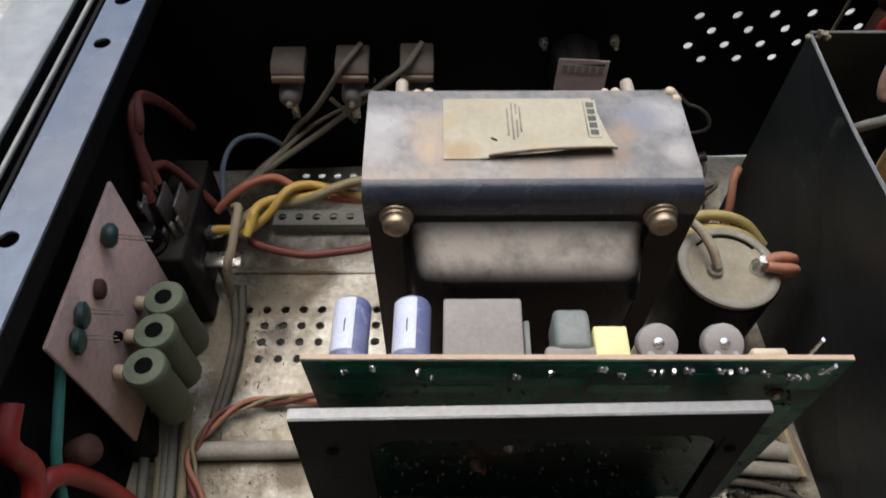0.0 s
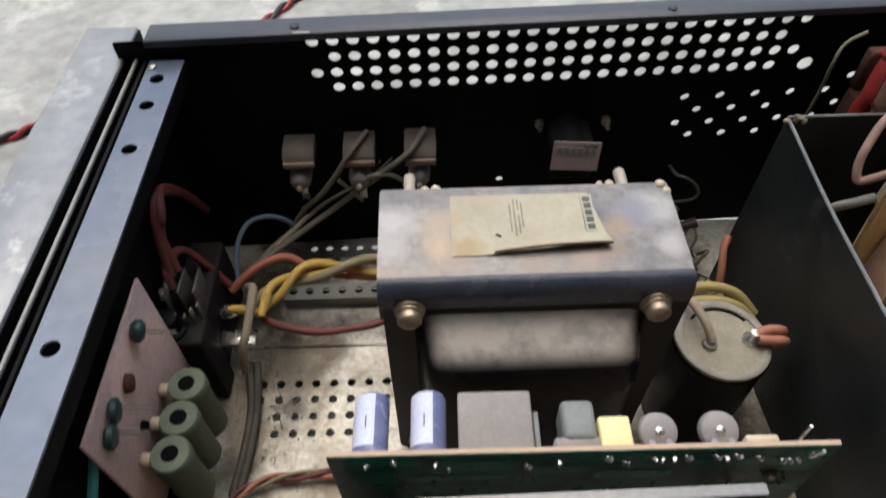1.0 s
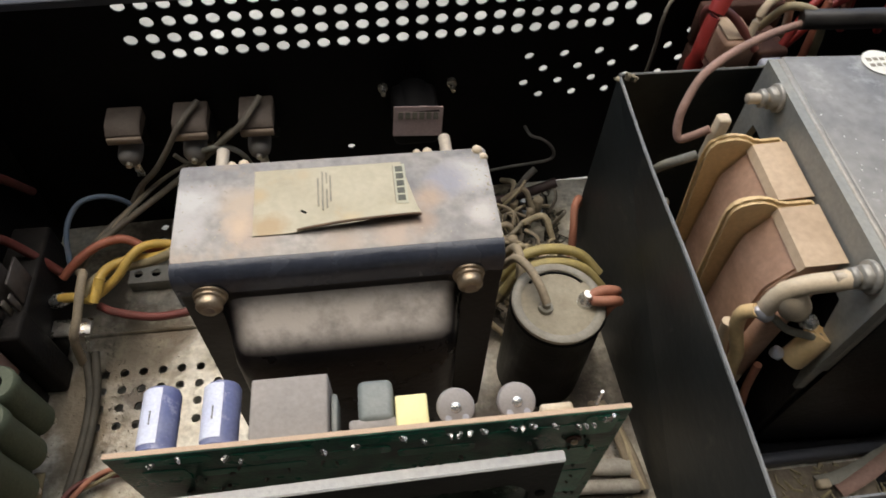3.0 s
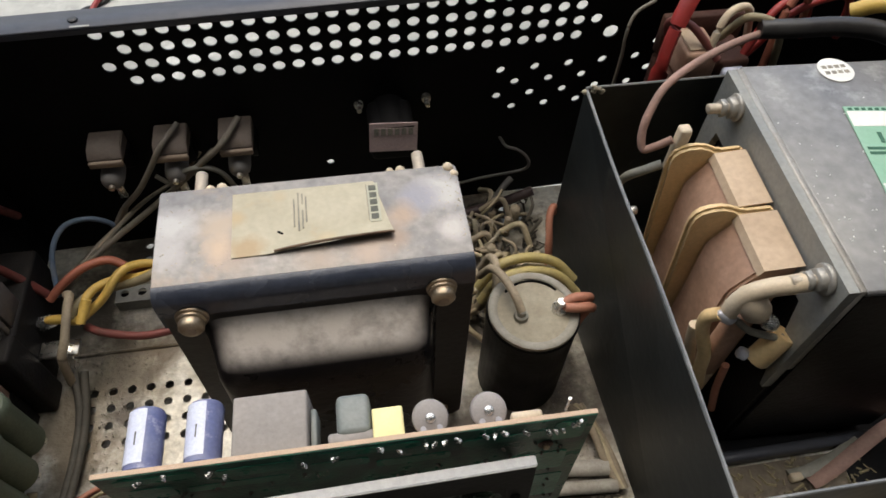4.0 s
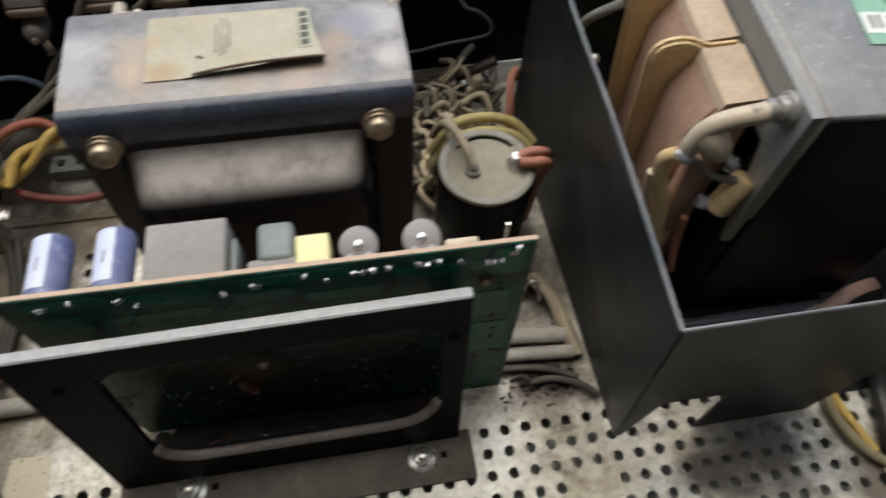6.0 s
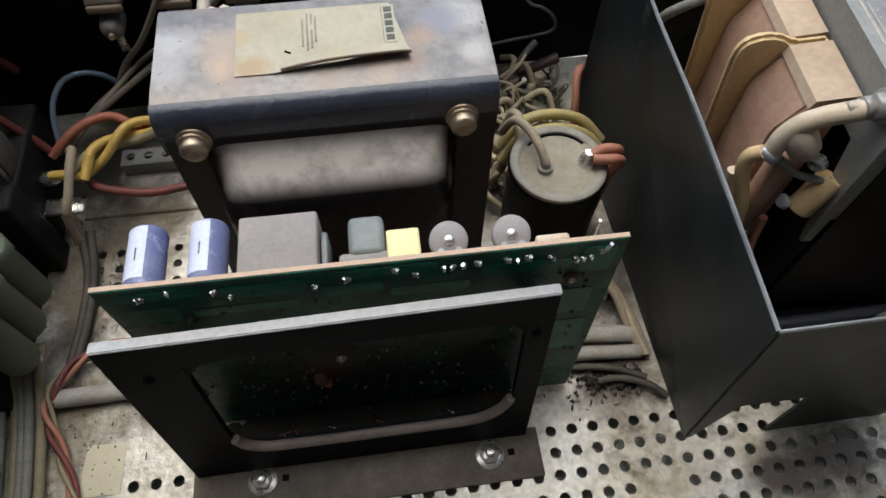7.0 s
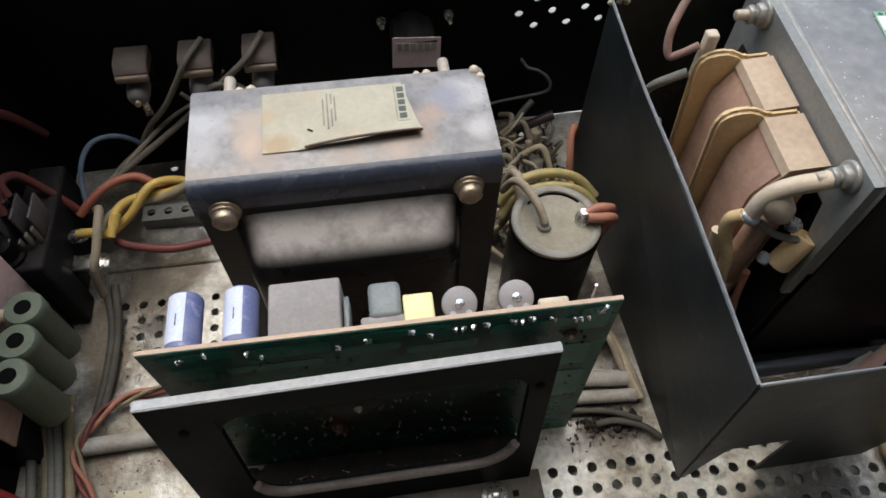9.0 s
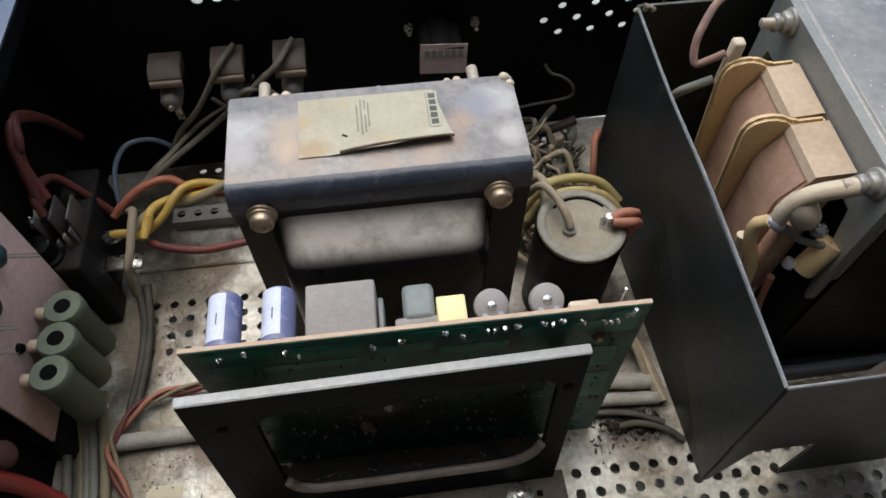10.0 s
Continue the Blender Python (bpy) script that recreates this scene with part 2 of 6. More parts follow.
M_PALETEAL = material("pale teal wire sleeve", (0.07, 0.24, 0.22), 0.5, 0, (0.10, 0.26, 0.24), 90, 0.7, 0.2, 0.05)
M_AMBER = material("amber varnished tape", (0.12, 0.072, 0.022), 0.45, 0, (0.05, 0.03, 0.012), 70, 0.9, 0.3, 0.1)
M_RIM = material("pale phenolic rim", (0.30, 0.285, 0.245), 0.7, 0, (0.22, 0.20, 0.16), 70, 0.8, 0.25, 0.1)
M_SCREWHEAD = material("dark screw head", (0.02, 0.02, 0.022), 0.4, 0.4, (0.05, 0.05, 0.05), 200, 0.6)
M_FIN = material("tarnished brown metal fin", (0.13, 0.115, 0.105), 0.45, 0.3, (0.07, 0.06, 0.055), 60, 0.9, 0.3, 0.1)
M_BARELAM = material("bare lamination edge", (0.36, 0.345, 0.31), 0.45, 0.3, (0.24, 0.22, 0.19), 60, 0.8, 0.3, 0.1)
M_TRACE = material("brighter green mask over copper", (0.013, 0.18, 0.112), 0.3, 0, (0.008, 0.08, 0.052), 60, 0.9, 0.4, 0.1, gloss=0.15)
M_GREYBAR = material("grey painted bar", (0.17, 0.165, 0.18), 0.45, 0.1, (0.10, 0.10, 0.11), 20, 0.8, 0.3, 0.08)
M_FLAP = material("yellowed sticker backing", (0.50, 0.53, 0.36), 0.7, 0, (0.40, 0.44, 0.28), 60, 0.7, 0.2, 0.05)
M_DARKPURPLE = material("dark purple-brown sleeve", (0.055, 0.035, 0.035), 0.5, 0, (0.09, 0.06, 0.055), 60, 0.8, 0.3, 0.08)
M_YELLOW = material("yellow wire sleeve", (0.60, 0.40, 0.09), 0.5, 0, (0.42, 0.29, 0.09), 80, 0.7, 0.2, 0.06)
M_DIRTY = material("blackened wire sleeve", (0.085, 0.075, 0.056), 0.7, 0, (0.04, 0.036, 0.028), 90, 0.8, 0.25, 0.08)
M_DUST = material("thick beige dust", (0.34, 0.30, 0.22), 0.9, 0, (0.20, 0.17, 0.12), 60, 0.9, 0.4, 0.3)
M_DULLYELLOW = material("dusty yellow wire sleeve", (0.40, 0.32, 0.12), 0.6, 0, (0.28, 0.24, 0.12), 90, 0.8, 0.25, 0.08)
M_OLIVE = material("dirty olive wire sleeve", (0.30, 0.25, 0.14), 0.65, 0, (0.20, 0.17, 0.11), 90, 0.8, 0.25, 0.08)
M_ORANGE = material("orange wire sleeve", (0.42, 0.14, 0.085), 0.55, 0, (0.28, 0.10, 0.065), 90, 0.7, 0.2, 0.05)
M_RED = material("red wire sleeve", (0.33, 0.025, 0.02), 0.45, 0, (0.22, 0.03, 0.025), 90, 0.7, 0.2, 0.05)
M_BROWNRED = material("brownish red wire sleeve", (0.17, 0.042, 0.034), 0.6, 0, (0.10, 0.04, 0.034), 90, 0.7, 0.2, 0.05)
M_SALMON = material("salmon sleeve", (0.42, 0.17, 0.105), 0.6, 0, (0.33, 0.15, 0.10), 90, 0.7, 0.2, 0.05)
M_GREYWIRE = material("dusty grey wire sleeve", (0.26, 0.25, 0.21), 0.65, 0, (0.17, 0.16, 0.13), 90, 0.8, 0.25, 0.08)
M_DARKLEAD = material("sooty grey wire sleeve", (0.12, 0.11, 0.10), 0.65, 0, (0.07, 0.065, 0.06), 90, 0.8, 0.25, 0.08)
M_BLUEWIRE = material("blue-grey wire sleeve", (0.10, 0.15, 0.22), 0.55, 0, (0.15, 0.17, 0.2), 90, 0.7, 0.2, 0.05)
M_GREENWIRE = material("teal wire sleeve", (0.03, 0.17, 0.15), 0.5, 0, (0.05, 0.2, 0.17), 90, 0.7, 0.2, 0.05)
M_BLACKWIRE = material("black wire sleeve", (0.018, 0.016, 0.015), 0.45, 0, (0.03, 0.028, 0.025), 90, 0.7, 0.2, 0.05)
# The upward mix here pales the rims of the tubes.
M_RESISTOR = material("grey-green cement tube", (0.085, 0.110, 0.074), 0.6, 0, (0.135, 0.155, 0.108), 70, 0.8, 0.25, 0.1, dust=0.24, pale_top_colour=(0.30, 0.33, 0.25), gloss=0.2)
# Near-black on flat discs paints the shade inside holes.
M_DARKHOLE = material("dark bore", (0.006, 0.006, 0.006), 0.9, 0, None, 90, 0.5, gloss=0.05)
M_CERAMIC = material("ivory ceramic stub", (0.60, 0.48, 0.34), 0.5, 0, None, 120, 0.5)
M_PINKBOARD = material("pinkish phenolic board", (0.62, 0.44, 0.385), 0.7, 0, (0.48, 0.32, 0.275), 40, 0.8, 0.25, 0.1, (0.14, 0.08, 0.06), 30, 0.66)
M_HEATSINK = material("black heat sink", (0.009, 0.009, 0.010), 0.5, 0.0, (0.02, 0.018, 0.016), 60, 0.7, dust=0.12, pale_top_colour=(0.12, 0.10, 0.08), gloss=0.08)
M_TERMINAL = material("brown terminal block", (0.12, 0.09, 0.07), 0.65, 0, (0.07, 0.05, 0.038), 80, 0.8, 0.2, 0.08)
M_PINKLABEL = material("pale pink label", (0.50, 0.38, 0.36), 0.7, 0, (0.42, 0.32, 0.30), 100, 0.6)
M_T2 = material("mottled shroud steel in its lit tone", (0.14, 0.139, 0.137), 0.36, 0.2, (0.25, 0.245, 0.23), 24, 1.0, 0.35, 0.1, (0.40, 0.39, 0.37), 30, 0.62)
M_T2SIDE = material("near black of shaded sides and floor", (0.006, 0.0065, 0.008), 0.4, 0, (0.014, 0.012, 0.011), 40, 0.7, gloss=0.10)
M_T2EDGE = material("grey clamp plate", (0.24, 0.245, 0.23), 0.5, 0.2, (0.33, 0.32, 0.28), 50, 0.8, 0.25, 0.08)
M_PAPER = material("kraft insulation paper", (0.50, 0.38, 0.265), 0.75, 0, (0.40, 0.295, 0.20), 40, 0.7, 0.2, 0.06)
M_COIL = material("brown wrapped coil", (0.48, 0.30, 0.21), 0.6, 0, (0.34, 0.20, 0.135), 45, 1.0, 0.25, 0.1)
M_BOBBIN = material("cream bobbin plastic", (0.70, 0.52, 0.28), 0.45, 0, (0.58, 0.40, 0.19), 60, 0.7, 0.2, 0.05)
M_IVORY = material("ivory sleeve", (0.62, 0.52, 0.38), 0.55, 0, (0.50, 0.40, 0.27), 100, 0.7, 0.2, 0.06)
M_GREENSTICKER = material("green paper sticker", (0.22, 0.42, 0.29), 0.6, 0, (0.30, 0.46, 0.35), 60, 0.6, 0.12, 0.03)
M_WHITE = material("white paper sticker", (0.74, 0.74, 0.70), 0.65, 0, (0.66, 0.66, 0.60), 100, 0.5, 0.1, 0.03)
M_DARKGREEN = material("dark green print", (0.03, 0.12, 0.07), 0.7)
M_CONCRETE = material("rough cement ground", (0.42, 0.42, 0.385), 0.7, 0, (0.23, 0.23, 0.21), 7, 1.0, 0.35, 0.4, (0.54, 0.54, 0.50), 12, 0.60)
M_SPOOL = material("brown coil spool", (0.065, 0.031, 0.024), 0.6, 0, (0.10, 0.054, 0.042), 80, 0.7, gloss=0.15)
M_TAN = material("pale tan", (0.30, 0.23, 0.17), 0.65, 0, (0.2, 0.14, 0.1), 90, 0.8, 0.2, 0.08)
M_KNOB = material("dull dark knob", (0.20, 0.185, 0.17), 0.6, 0, (0.16, 0.15, 0.14), 150, 0.6, 0.2, 0.05)
M_DUSTWIRE = material("dark dusty wire sleeve", (0.13, 0.115, 0.09), 0.7, 0, (0.20, 0.17, 0.13), 90, 0.8, 0.3, 0.1)
M_DUSTLEAD = material("dust-brown wire sleeve", (0.34, 0.28, 0.195), 0.75, 0, (0.24, 0.195, 0.14), 90, 0.8, 0.3, 0.1)
M_DARKCABLE = material("dirty grey-green cable sleeve", (0.085, 0.092, 0.076), 0.55, 0, (0.04, 0.042, 0.035), 60, 0.9, 0.3, 0.08)
M_LIP = material("brown dusty lip", (0.20, 0.165, 0.14), 0.6, 0, (0.12, 0.095, 0.08), 60, 0.9, 0.3, 0.1)
M_DULLDOT = material("tarnished solder dots", (0.045, 0.058, 0.043), 0.6, 0.0, (0.08, 0.066, 0.05), 80, 0.9, 0.3)
M_HEM = material("dull cut sheet edge", (0.15, 0.155, 0.155), 0.5, 0.3, (0.27, 0.27, 0.26), 45, 1.0, 0.3, 0.1)
M_STRAW = material("straw-coloured dusty sleeve", (0.52, 0.44, 0.29), 0.75, 0, (0.38, 0.31, 0.20), 90, 0.8, 0.3, 0.1)
M_BROWNDUST = material("brown dust layer", (0.20, 0.165, 0.12), 0.9, 0, (0.07, 0.055, 0.042), 45, 1.0, 0.4, 0.3, (0.34, 0.29, 0.22), 40, 0.62)
M_SCRAP = material("torn pinkish sleeve", (0.33, 0.20, 0.16), 0.75, 0, (0.22, 0.14, 0.11), 60, 0.9, 0.3, 0.1)
M_PALECABLE = material("dusty pale grey cable sleeve", (0.42, 0.40, 0.35), 0.65, 0, (0.28, 0.26, 0.22), 70, 0.9, 0.3, 0.08)
M_BLUEPLASTIC = material("blue plastic", (0.04, 0.09, 0.30), 0.4, 0, (0.06, 0.12, 0.34), 60, 0.5)

# ---- building helpers ----
BASE = {}


def thing(name, at, label, category, group="", kind=""):
    ob = new(name)
    ob.location = at
    BASE[ob.name] = Vector(at)
    return tagged(ob, label, category, group, kind)


def part(name, bm, mat, parent=None, label="", smooth=True):
    me = bpy.data.meshes.new(name)
    base = BASE[parent.name] if parent else Vector()
    bmesh.ops.translate(bm, vec=-base, verts=bm.verts)
    bmesh.ops.recalc_face_normals(bm, faces=bm.faces)
    if smooth:
        for f in bm.faces:
            f.smooth = True
        for e in bm.edges:
            if len(e.link_faces) == 2 and e.calc_face_angle(0) > 0.9:
                e.smooth = False
    bm.to_mesh(me)
    bm.free()
    me.materials.append(mat)
    ob = new(name, me)
    if parent:
        ob.parent = parent
    BASE[ob.name] = base
    if label:
        ob["label"] = label
    return ob


def single(name, bm, mat, label, category, group="", kind="", at=None):
    """A thing that is one mesh, with its origin at its base."""
    if at is None:
        vs = [v.co for v in bm.verts]
        at = Vector((sum(v.x for v in vs) / len(vs), sum(v.y for v in vs) / len(vs), min(v.z for v in vs)))
    bmesh.ops.translate(bm, vec=-Vector(at), verts=bm.verts)
    ob = part(name, bm, mat)
    ob.location = at
    BASE[ob.name] = Vector(at)
    return tagged(ob, label, category, group, kind)


def box(x0, x1, y0, y1, z0, z1, bevel=0.0, seg=2, bm=None, turn=None):
    b = bmesh.new()
    bmesh.ops.create_cube(b, size=1)
    bmesh.ops.scale(b, vec=(x1 - x0, y1 - y0, z1 - z0), verts=b.verts)
    if bevel:
        bmesh.ops.bevel(b, geom=b.edges[:], offset=bevel, segments=seg, affect="EDGES", profile=0.5)
    if turn:
        bmesh.ops.transform(b, matrix=turn, verts=b.verts)
    bmesh.ops.translate(b, vec=((x0 + x1) / 2, (y0 + y1) / 2, (z0 + z1) / 2), verts=b.verts)
    return merge(bm, b)


def merge(bm, b):
    if bm is None:
        return b
    me = bpy.data.meshes.new("tmp")
    b.to_mesh(me)
    b.free()
    bm.from_mesh(me)
    bpy.data.meshes.remove(me)
    return bm


def lathe(p0, p1, profile, seg=20, bm=None):
    """Turned shape round the line p0 to p1; profile: (share of the line, radius)."""
    bm = bm or bmesh.new()
    p0, p1 = Vector(p0), Vector(p1)
    axis = (p1 - p0)
    q = axis.to_track_quat("Z", "Y").to_matrix()
    rings = []
    for f, r in profile:
        c = p0 + axis * f
        rings.append([bm.verts.new(c + q @ Vector((r * math.cos(a), r * math.sin(a), 0))) for a in (2 * math.pi * k / seg for k in range(seg))])
    for a, b in zip(rings, rings[1:]):
        for k in range(seg):
            bm.faces.new((a[k], a[(k + 1) % seg], b[(k + 1) % seg], b[k]))
    bm.faces.new(rings[0])
    bm.faces.new(rings[-1])
    return bm


def rod(p0, p1, r, seg=16, bevel=0.0, bm=None):
    d = (Vector(p1) - Vector(p0)).length
    e = min(bevel / d, 0.45) if bevel else 0
    prof = [(0, r - bevel), (e, r), (1 - e, r), (1, r - bevel)] if bevel else [(0, r), (1, r)]
    return lathe(p0, p1, prof, seg, bm)


def spline(points, steps=8):
    ps = [Vector(p) for p in points]
    ps = [ps[0] * 2 - ps[1], *ps, ps[-1] * 2 - ps[-2]]
    out = []
    for a, b, c, d in zip(ps, ps[1:], ps[2:], ps[3:]):
        for k in range(steps):
            t = k / steps
            out.append(0.5 * (2 * b + (c - a) * t + (2 * a - 5 * b + 4 * c - d) * t * t + (3 * b - a - 3 * c + d) * t ** 3))
    return out + [ps[-2]]


def tube(points, r, seg=8, steps=8, bm=None, flat=1.0):
    bm = bm or bmesh.new()
    ps = spline(points, steps) if len(points) > 2 else [Vector(p) for p in points]
    rings, up = [], Vector((0.13, 0.21, 0.97))
    for i, p in enumerate(ps):
        d = (ps[min(i + 1, len(ps) - 1)] - ps[max(i - 1, 0)]).normalized()
        s = d.cross(up)
        if s.length < 0.2:
            s = d.cross(Vector((1, 0, 0)))
        s.normalize()
        u = s.cross(d).normalized()
        rings.append([bm.verts.new(p + s * r * math.cos(a) + u * r * flat * math.sin(a)) for a in (2 * math.pi * k / seg for k in range(seg))])
    for a, b in zip(rings, rings[1:]):
        for k in range(seg):
            bm.faces.new((a[k], a[(k + 1) % seg], b[(k + 1) % seg], b[k]))
    bm.faces.new(rings[0])
    bm.faces.new(rings[-1])
    return bm


def wire(points, r, mat, label, group="", name="wire", category="wire"):
    return single(name, tube(points, r), mat, label, category, group)


def outline(points, normal_from, normal_to, axis="y", bevel=0.0):
    """A plate from an outline in the plane across axis (x: y, z; y: x, z; z: x, y), from one coordinate to the other."""
    bm = bmesh.new()
    put = {"x": lambda a, b, c: (c, a, b), "y": lambda a, b, c: (a, c, b), "z": lambda a, b, c: (a, b, c)}[axis]
    f = bm.faces.new([bm.verts.new(put(a, b, normal_from)) for a, b in points])
    r = bmesh.ops.extrude_face_region(bm, geom=[f])
    vs = [g for g in r["geom"] if isinstance(g, bmesh.types.BMVert)]
    bmesh.ops.translate(bm, vec=Vector(put(0, 0, normal_to - normal_from)), verts=vs)
    if bevel:
        bmesh.ops.bevel(bm, geom=bm.edges[:], offset=bevel, segments=2, affect="EDGES")
    return bm


def round_rect(a0, a1, b0, b1, r, seg=4):
    pts = []
    for ca, cb, start in ((a1 - r, b1 - r, 0), (a0 + r, b1 - r, 90), (a0 + r, b0 + r, 180), (a1 - r, b0 + r, 270)):
        for k in range(seg + 1):
            t = radians(start + 90 * k / seg)
            pts.append((ca + r * math.cos(t), cb + r * math.sin(t)))
    return pts


def perforated(a0, a1, b0, b1, pitch, holes, put, thick, seg=12):
    """A sheet over the grid of cells from (a0, b0) to (a1, b1); holes: the radius for each (column, row) that is bored.
    put(a, b, depth) gives the place."""
    bm = bmesh.new()
    na, nb = round((a1 - a0) / pitch), round((b1 - b0) / pitch)
    cache = {}

    def v(a, b, d):
        k = (round(a, 6), round(b, 6), d)
        if k not in cache:
            cache[k] = bm.verts.new(put(a, b, d))
        return cache[k]

    for i in range(na):
        for j in range(nb):
            x0, y0 = a0 + i * pitch, b0 + j * pitch
            cx, cy, h = x0 + pitch / 2, y0 + pitch / 2, pitch / 2
            if (i, j) not in holes:
                for d in (0, thick):
                    bm.faces.new([v(x0, y0, d), v(x0 + pitch, y0, d), v(x0 + pitch, y0 + pitch, d), v(x0, y0 + pitch, d)])
                continue
            ring, hr = [], holes[i, j]
            for k in range(seg):
                t = 2 * math.pi * (k + 0.5) / seg
                c, s = math.cos(t), math.sin(t)
                ring.append((cx + hr * c, cy + hr * s))
            corners = [(cx + h, cy + h), (cx - h, cy + h), (cx - h, cy - h), (cx + h, cy - h)]
            q = seg // 4
            for d in (0, thick):
                for side in range(4):
                    ca, cb = corners[side], corners[(side + 1) % 4]
                    # arc between the corner directions
                    arc = [((side * q + q // 2 + k) % seg) for k in range(q)]
                    pts = [v(*ring[k], d) for k in arc]
                    bm.faces.new([v(*cb, d), v(*ca, d), *pts, v(*ring[(arc[-1] + 1) % seg], d)])
            for k in range(seg):
                p, n2 = ring[k], ring[(k + 1) % seg]
                bm.faces.new([v(*p, 0), v(*n2, 0), v(*n2, thick), v(*p, thick)])
    return bm

# ---- ground ----
bm = bmesh.new()
bmesh.ops.create_grid(bm, x_segments=40, y_segments=40, size=40)
bmesh.ops.translate(bm, vec=(0, 0, -0.014), verts=bm.verts)
g = part("ground", bm, M_CONCRETE)
tagged(g, "rough pale grey cement ground under the open amplifier", "ground", kind="structure")

# ---- chassis ----
chassis = thing("amplifier_chassis", (0.18, 0.18, -0.014), "open black steel amplifier chassis with perforated dirty floor", "amplifier chassis")
flat = lambda a, b, d: (a, b, -d)
front_holes = {}
for i in range(60):
    for j in range(20):
        x, y = -0.115 + 0.01 * i, -0.01 + 0.01 * j
        if 0.02 < y < 0.135 and -0.05 < x < 0.42 and not (0.19 < x < 0.215 and y < 0.105) :
            front_holes[i, j] = 0.0026
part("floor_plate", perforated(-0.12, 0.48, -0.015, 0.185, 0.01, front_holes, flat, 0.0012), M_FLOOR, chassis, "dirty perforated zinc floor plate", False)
rear_holes = {}
for i in range(60):
    for j in range(18):
        x, y = -0.113 + 0.01 * i, 0.194 + 0.01 * j
        if (0.219 < y < 0.258 and -0.066 < x < 0.12) or (0.335 < y < 0.36 and -0.05 < x < 0.2) or (0.285 < y < 0.33 and 0.135 < x < 0.2):
            rear_holes[i, j] = 0.0024
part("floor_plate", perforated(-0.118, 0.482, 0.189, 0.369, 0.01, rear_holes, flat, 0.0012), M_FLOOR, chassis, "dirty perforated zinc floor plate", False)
part("floor_seam", box(-0.118, 0.48, 0.185, 0.189, -0.0012, 0.0), M_FLOOR, chassis)
part("floor_ridge", box(-0.075, 0.48, 0.2775, 0.2795, 0.0002, 0.0012, 0.0004, 1), M_FLOOR, chassis)

# the rear panel stands slightly askew: its right end is further back
PY = lambda x: 0.3616 + 0.040 * (x + 0.0115)
row_a, row_b, row_c, row_d = 15, 14, 13, 12
panel_holes = {}
for j, i0, i1 in ((row_a, 9, 34), (row_b, 10, 33), (row_c, 9, 34), (row_d, 10, 33)):
    for i in range(i0, i1 + 1):
        panel_holes[i, j] = 0.0032
for j, cols in ((10, (29, 31, 33, 35, 37)), (9, (30, 32, 34, 38)), (8, (29, 31, 33, 35, 37, 39, 41)), (7, (30, 32, 34)), (11, (38,))):
    for i in cols:
        panel_holes[i, j] = 0.0025
panel_holes[35, row_d] = 0.0043
panel_holes[19, 4] = 0.0022


def on_panel(a, b, d):
    x = -0.0115 + ((a + 0.117) / 0.01 - 10.5) * 0.0101
    if b < 0.11:
        x -= 0.0016 * min(1.0, (0.11 - b) / 0.01)
    return (x, PY(x) + d, 0.151 + (b / 0.01 - 15.5) * 0.0093)


part("rear_panel", perforated(-0.117, 0.483, 0.0, 0.16, 0.01, panel_holes, on_panel, 0.0012), M_BLACK, chassis, "black rear panel with rows of round vent holes", False)


def askew(bm):
    for v in bm.verts:
        v.co.y += PY(v.co.x)
    return bm


part("rear_panel_foot", askew(box(-0.117, 0.476, 0.0, 0.0012, -0.0012, 0.0068)), M_BLACK, chassis)
bm = box(-0.1020, 0.480, -0.0020, 0.0130, 0.1558, 0.1573, 0.0005, 1)
box(-0.1020, 0.480, -0.0020, 0.0, 0.1535, 0.1560, bm=bm)
part("rear_flange", askew(bm), M_FLANGE, chassis, "blue-grey satin top flange")
for x in (-0.0295, 0.16, 0.33):
    y = PY(x) + 0.0042
    part("flange_screw", rod((x, y, 0.1573), (x, y, 0.1583), 0.0024, 12, 0.0005), M_SCREWHEAD, chassis, "dark screw head")
# Pale sliver drawn for the highlight below the flange screw.
part("flange_scrape", box(-0.0300, -0.0215, PY(-0.0225) - 0.0018, PY(-0.0225) - 0.0006, 0.15735, 0.1575), M_BARELAM, chassis)
part("front_panel", box(-0.117, 0.483, -0.022, -0.016, -0.004, 0.147), M_BLACK, chassis)
part("side_wall", box(0.4775, 0.4790, -0.016, 0.3785, -0.0012, 0.15), M_BLACK, chassis)
part("side_wall", box(-0.1055, -0.104, -0.016, 0.3575, -0.0012, 0.1455), M_BLACK, chassis)
rail_holes = {(0, 13): 0.0034, (0, 23): 0.0034, (0, 26): 0.0034, (0, 28): 0.0034, (0, 4): 0.0034}
bm = perforated(-0.0995, -0.0895, 0.055, 0.355, 0.01, rail_holes, lambda a, b, d: (a, b, 0.147 - d), 0.0012, 16)
box(-0.1015, -0.0995, 0.055, 0.355, 0.1458, 0.147, bm=bm)
box(-0.0895, -0.0845, 0.055, 0.355, 0.1458, 0.147, bm=bm)
part("rail_screw", rod((-0.0985, 0.349, 0.147), (-0.0985, 0.349, 0.1482), 0.0018, 12, 0.0004), M_ZINC, chassis)
part("side_rail", bm, M_RAILSKY, chassis, "satin rail with screw holes, sky sheen in its blue-grey", False)
part("side_rail_lip", box(-0.0857, -0.0845, 0.055, 0.355, 0.137, 0.1458), M_BLACK, chassis)
part("side_groove", box(-0.1100, -0.1084, -0.016, 0.384, 0.1445, 0.1465, 0.0004, 1), M_T2EDGE, chassis, "thin bare metal strip between cover and rail")
# Two black strips stand in for the shade in the side gap.
part("side_groove_wall", box(-0.1097, -0.1087, -0.016, 0.384, 0.02, 0.1444), M_BLACK, chassis)
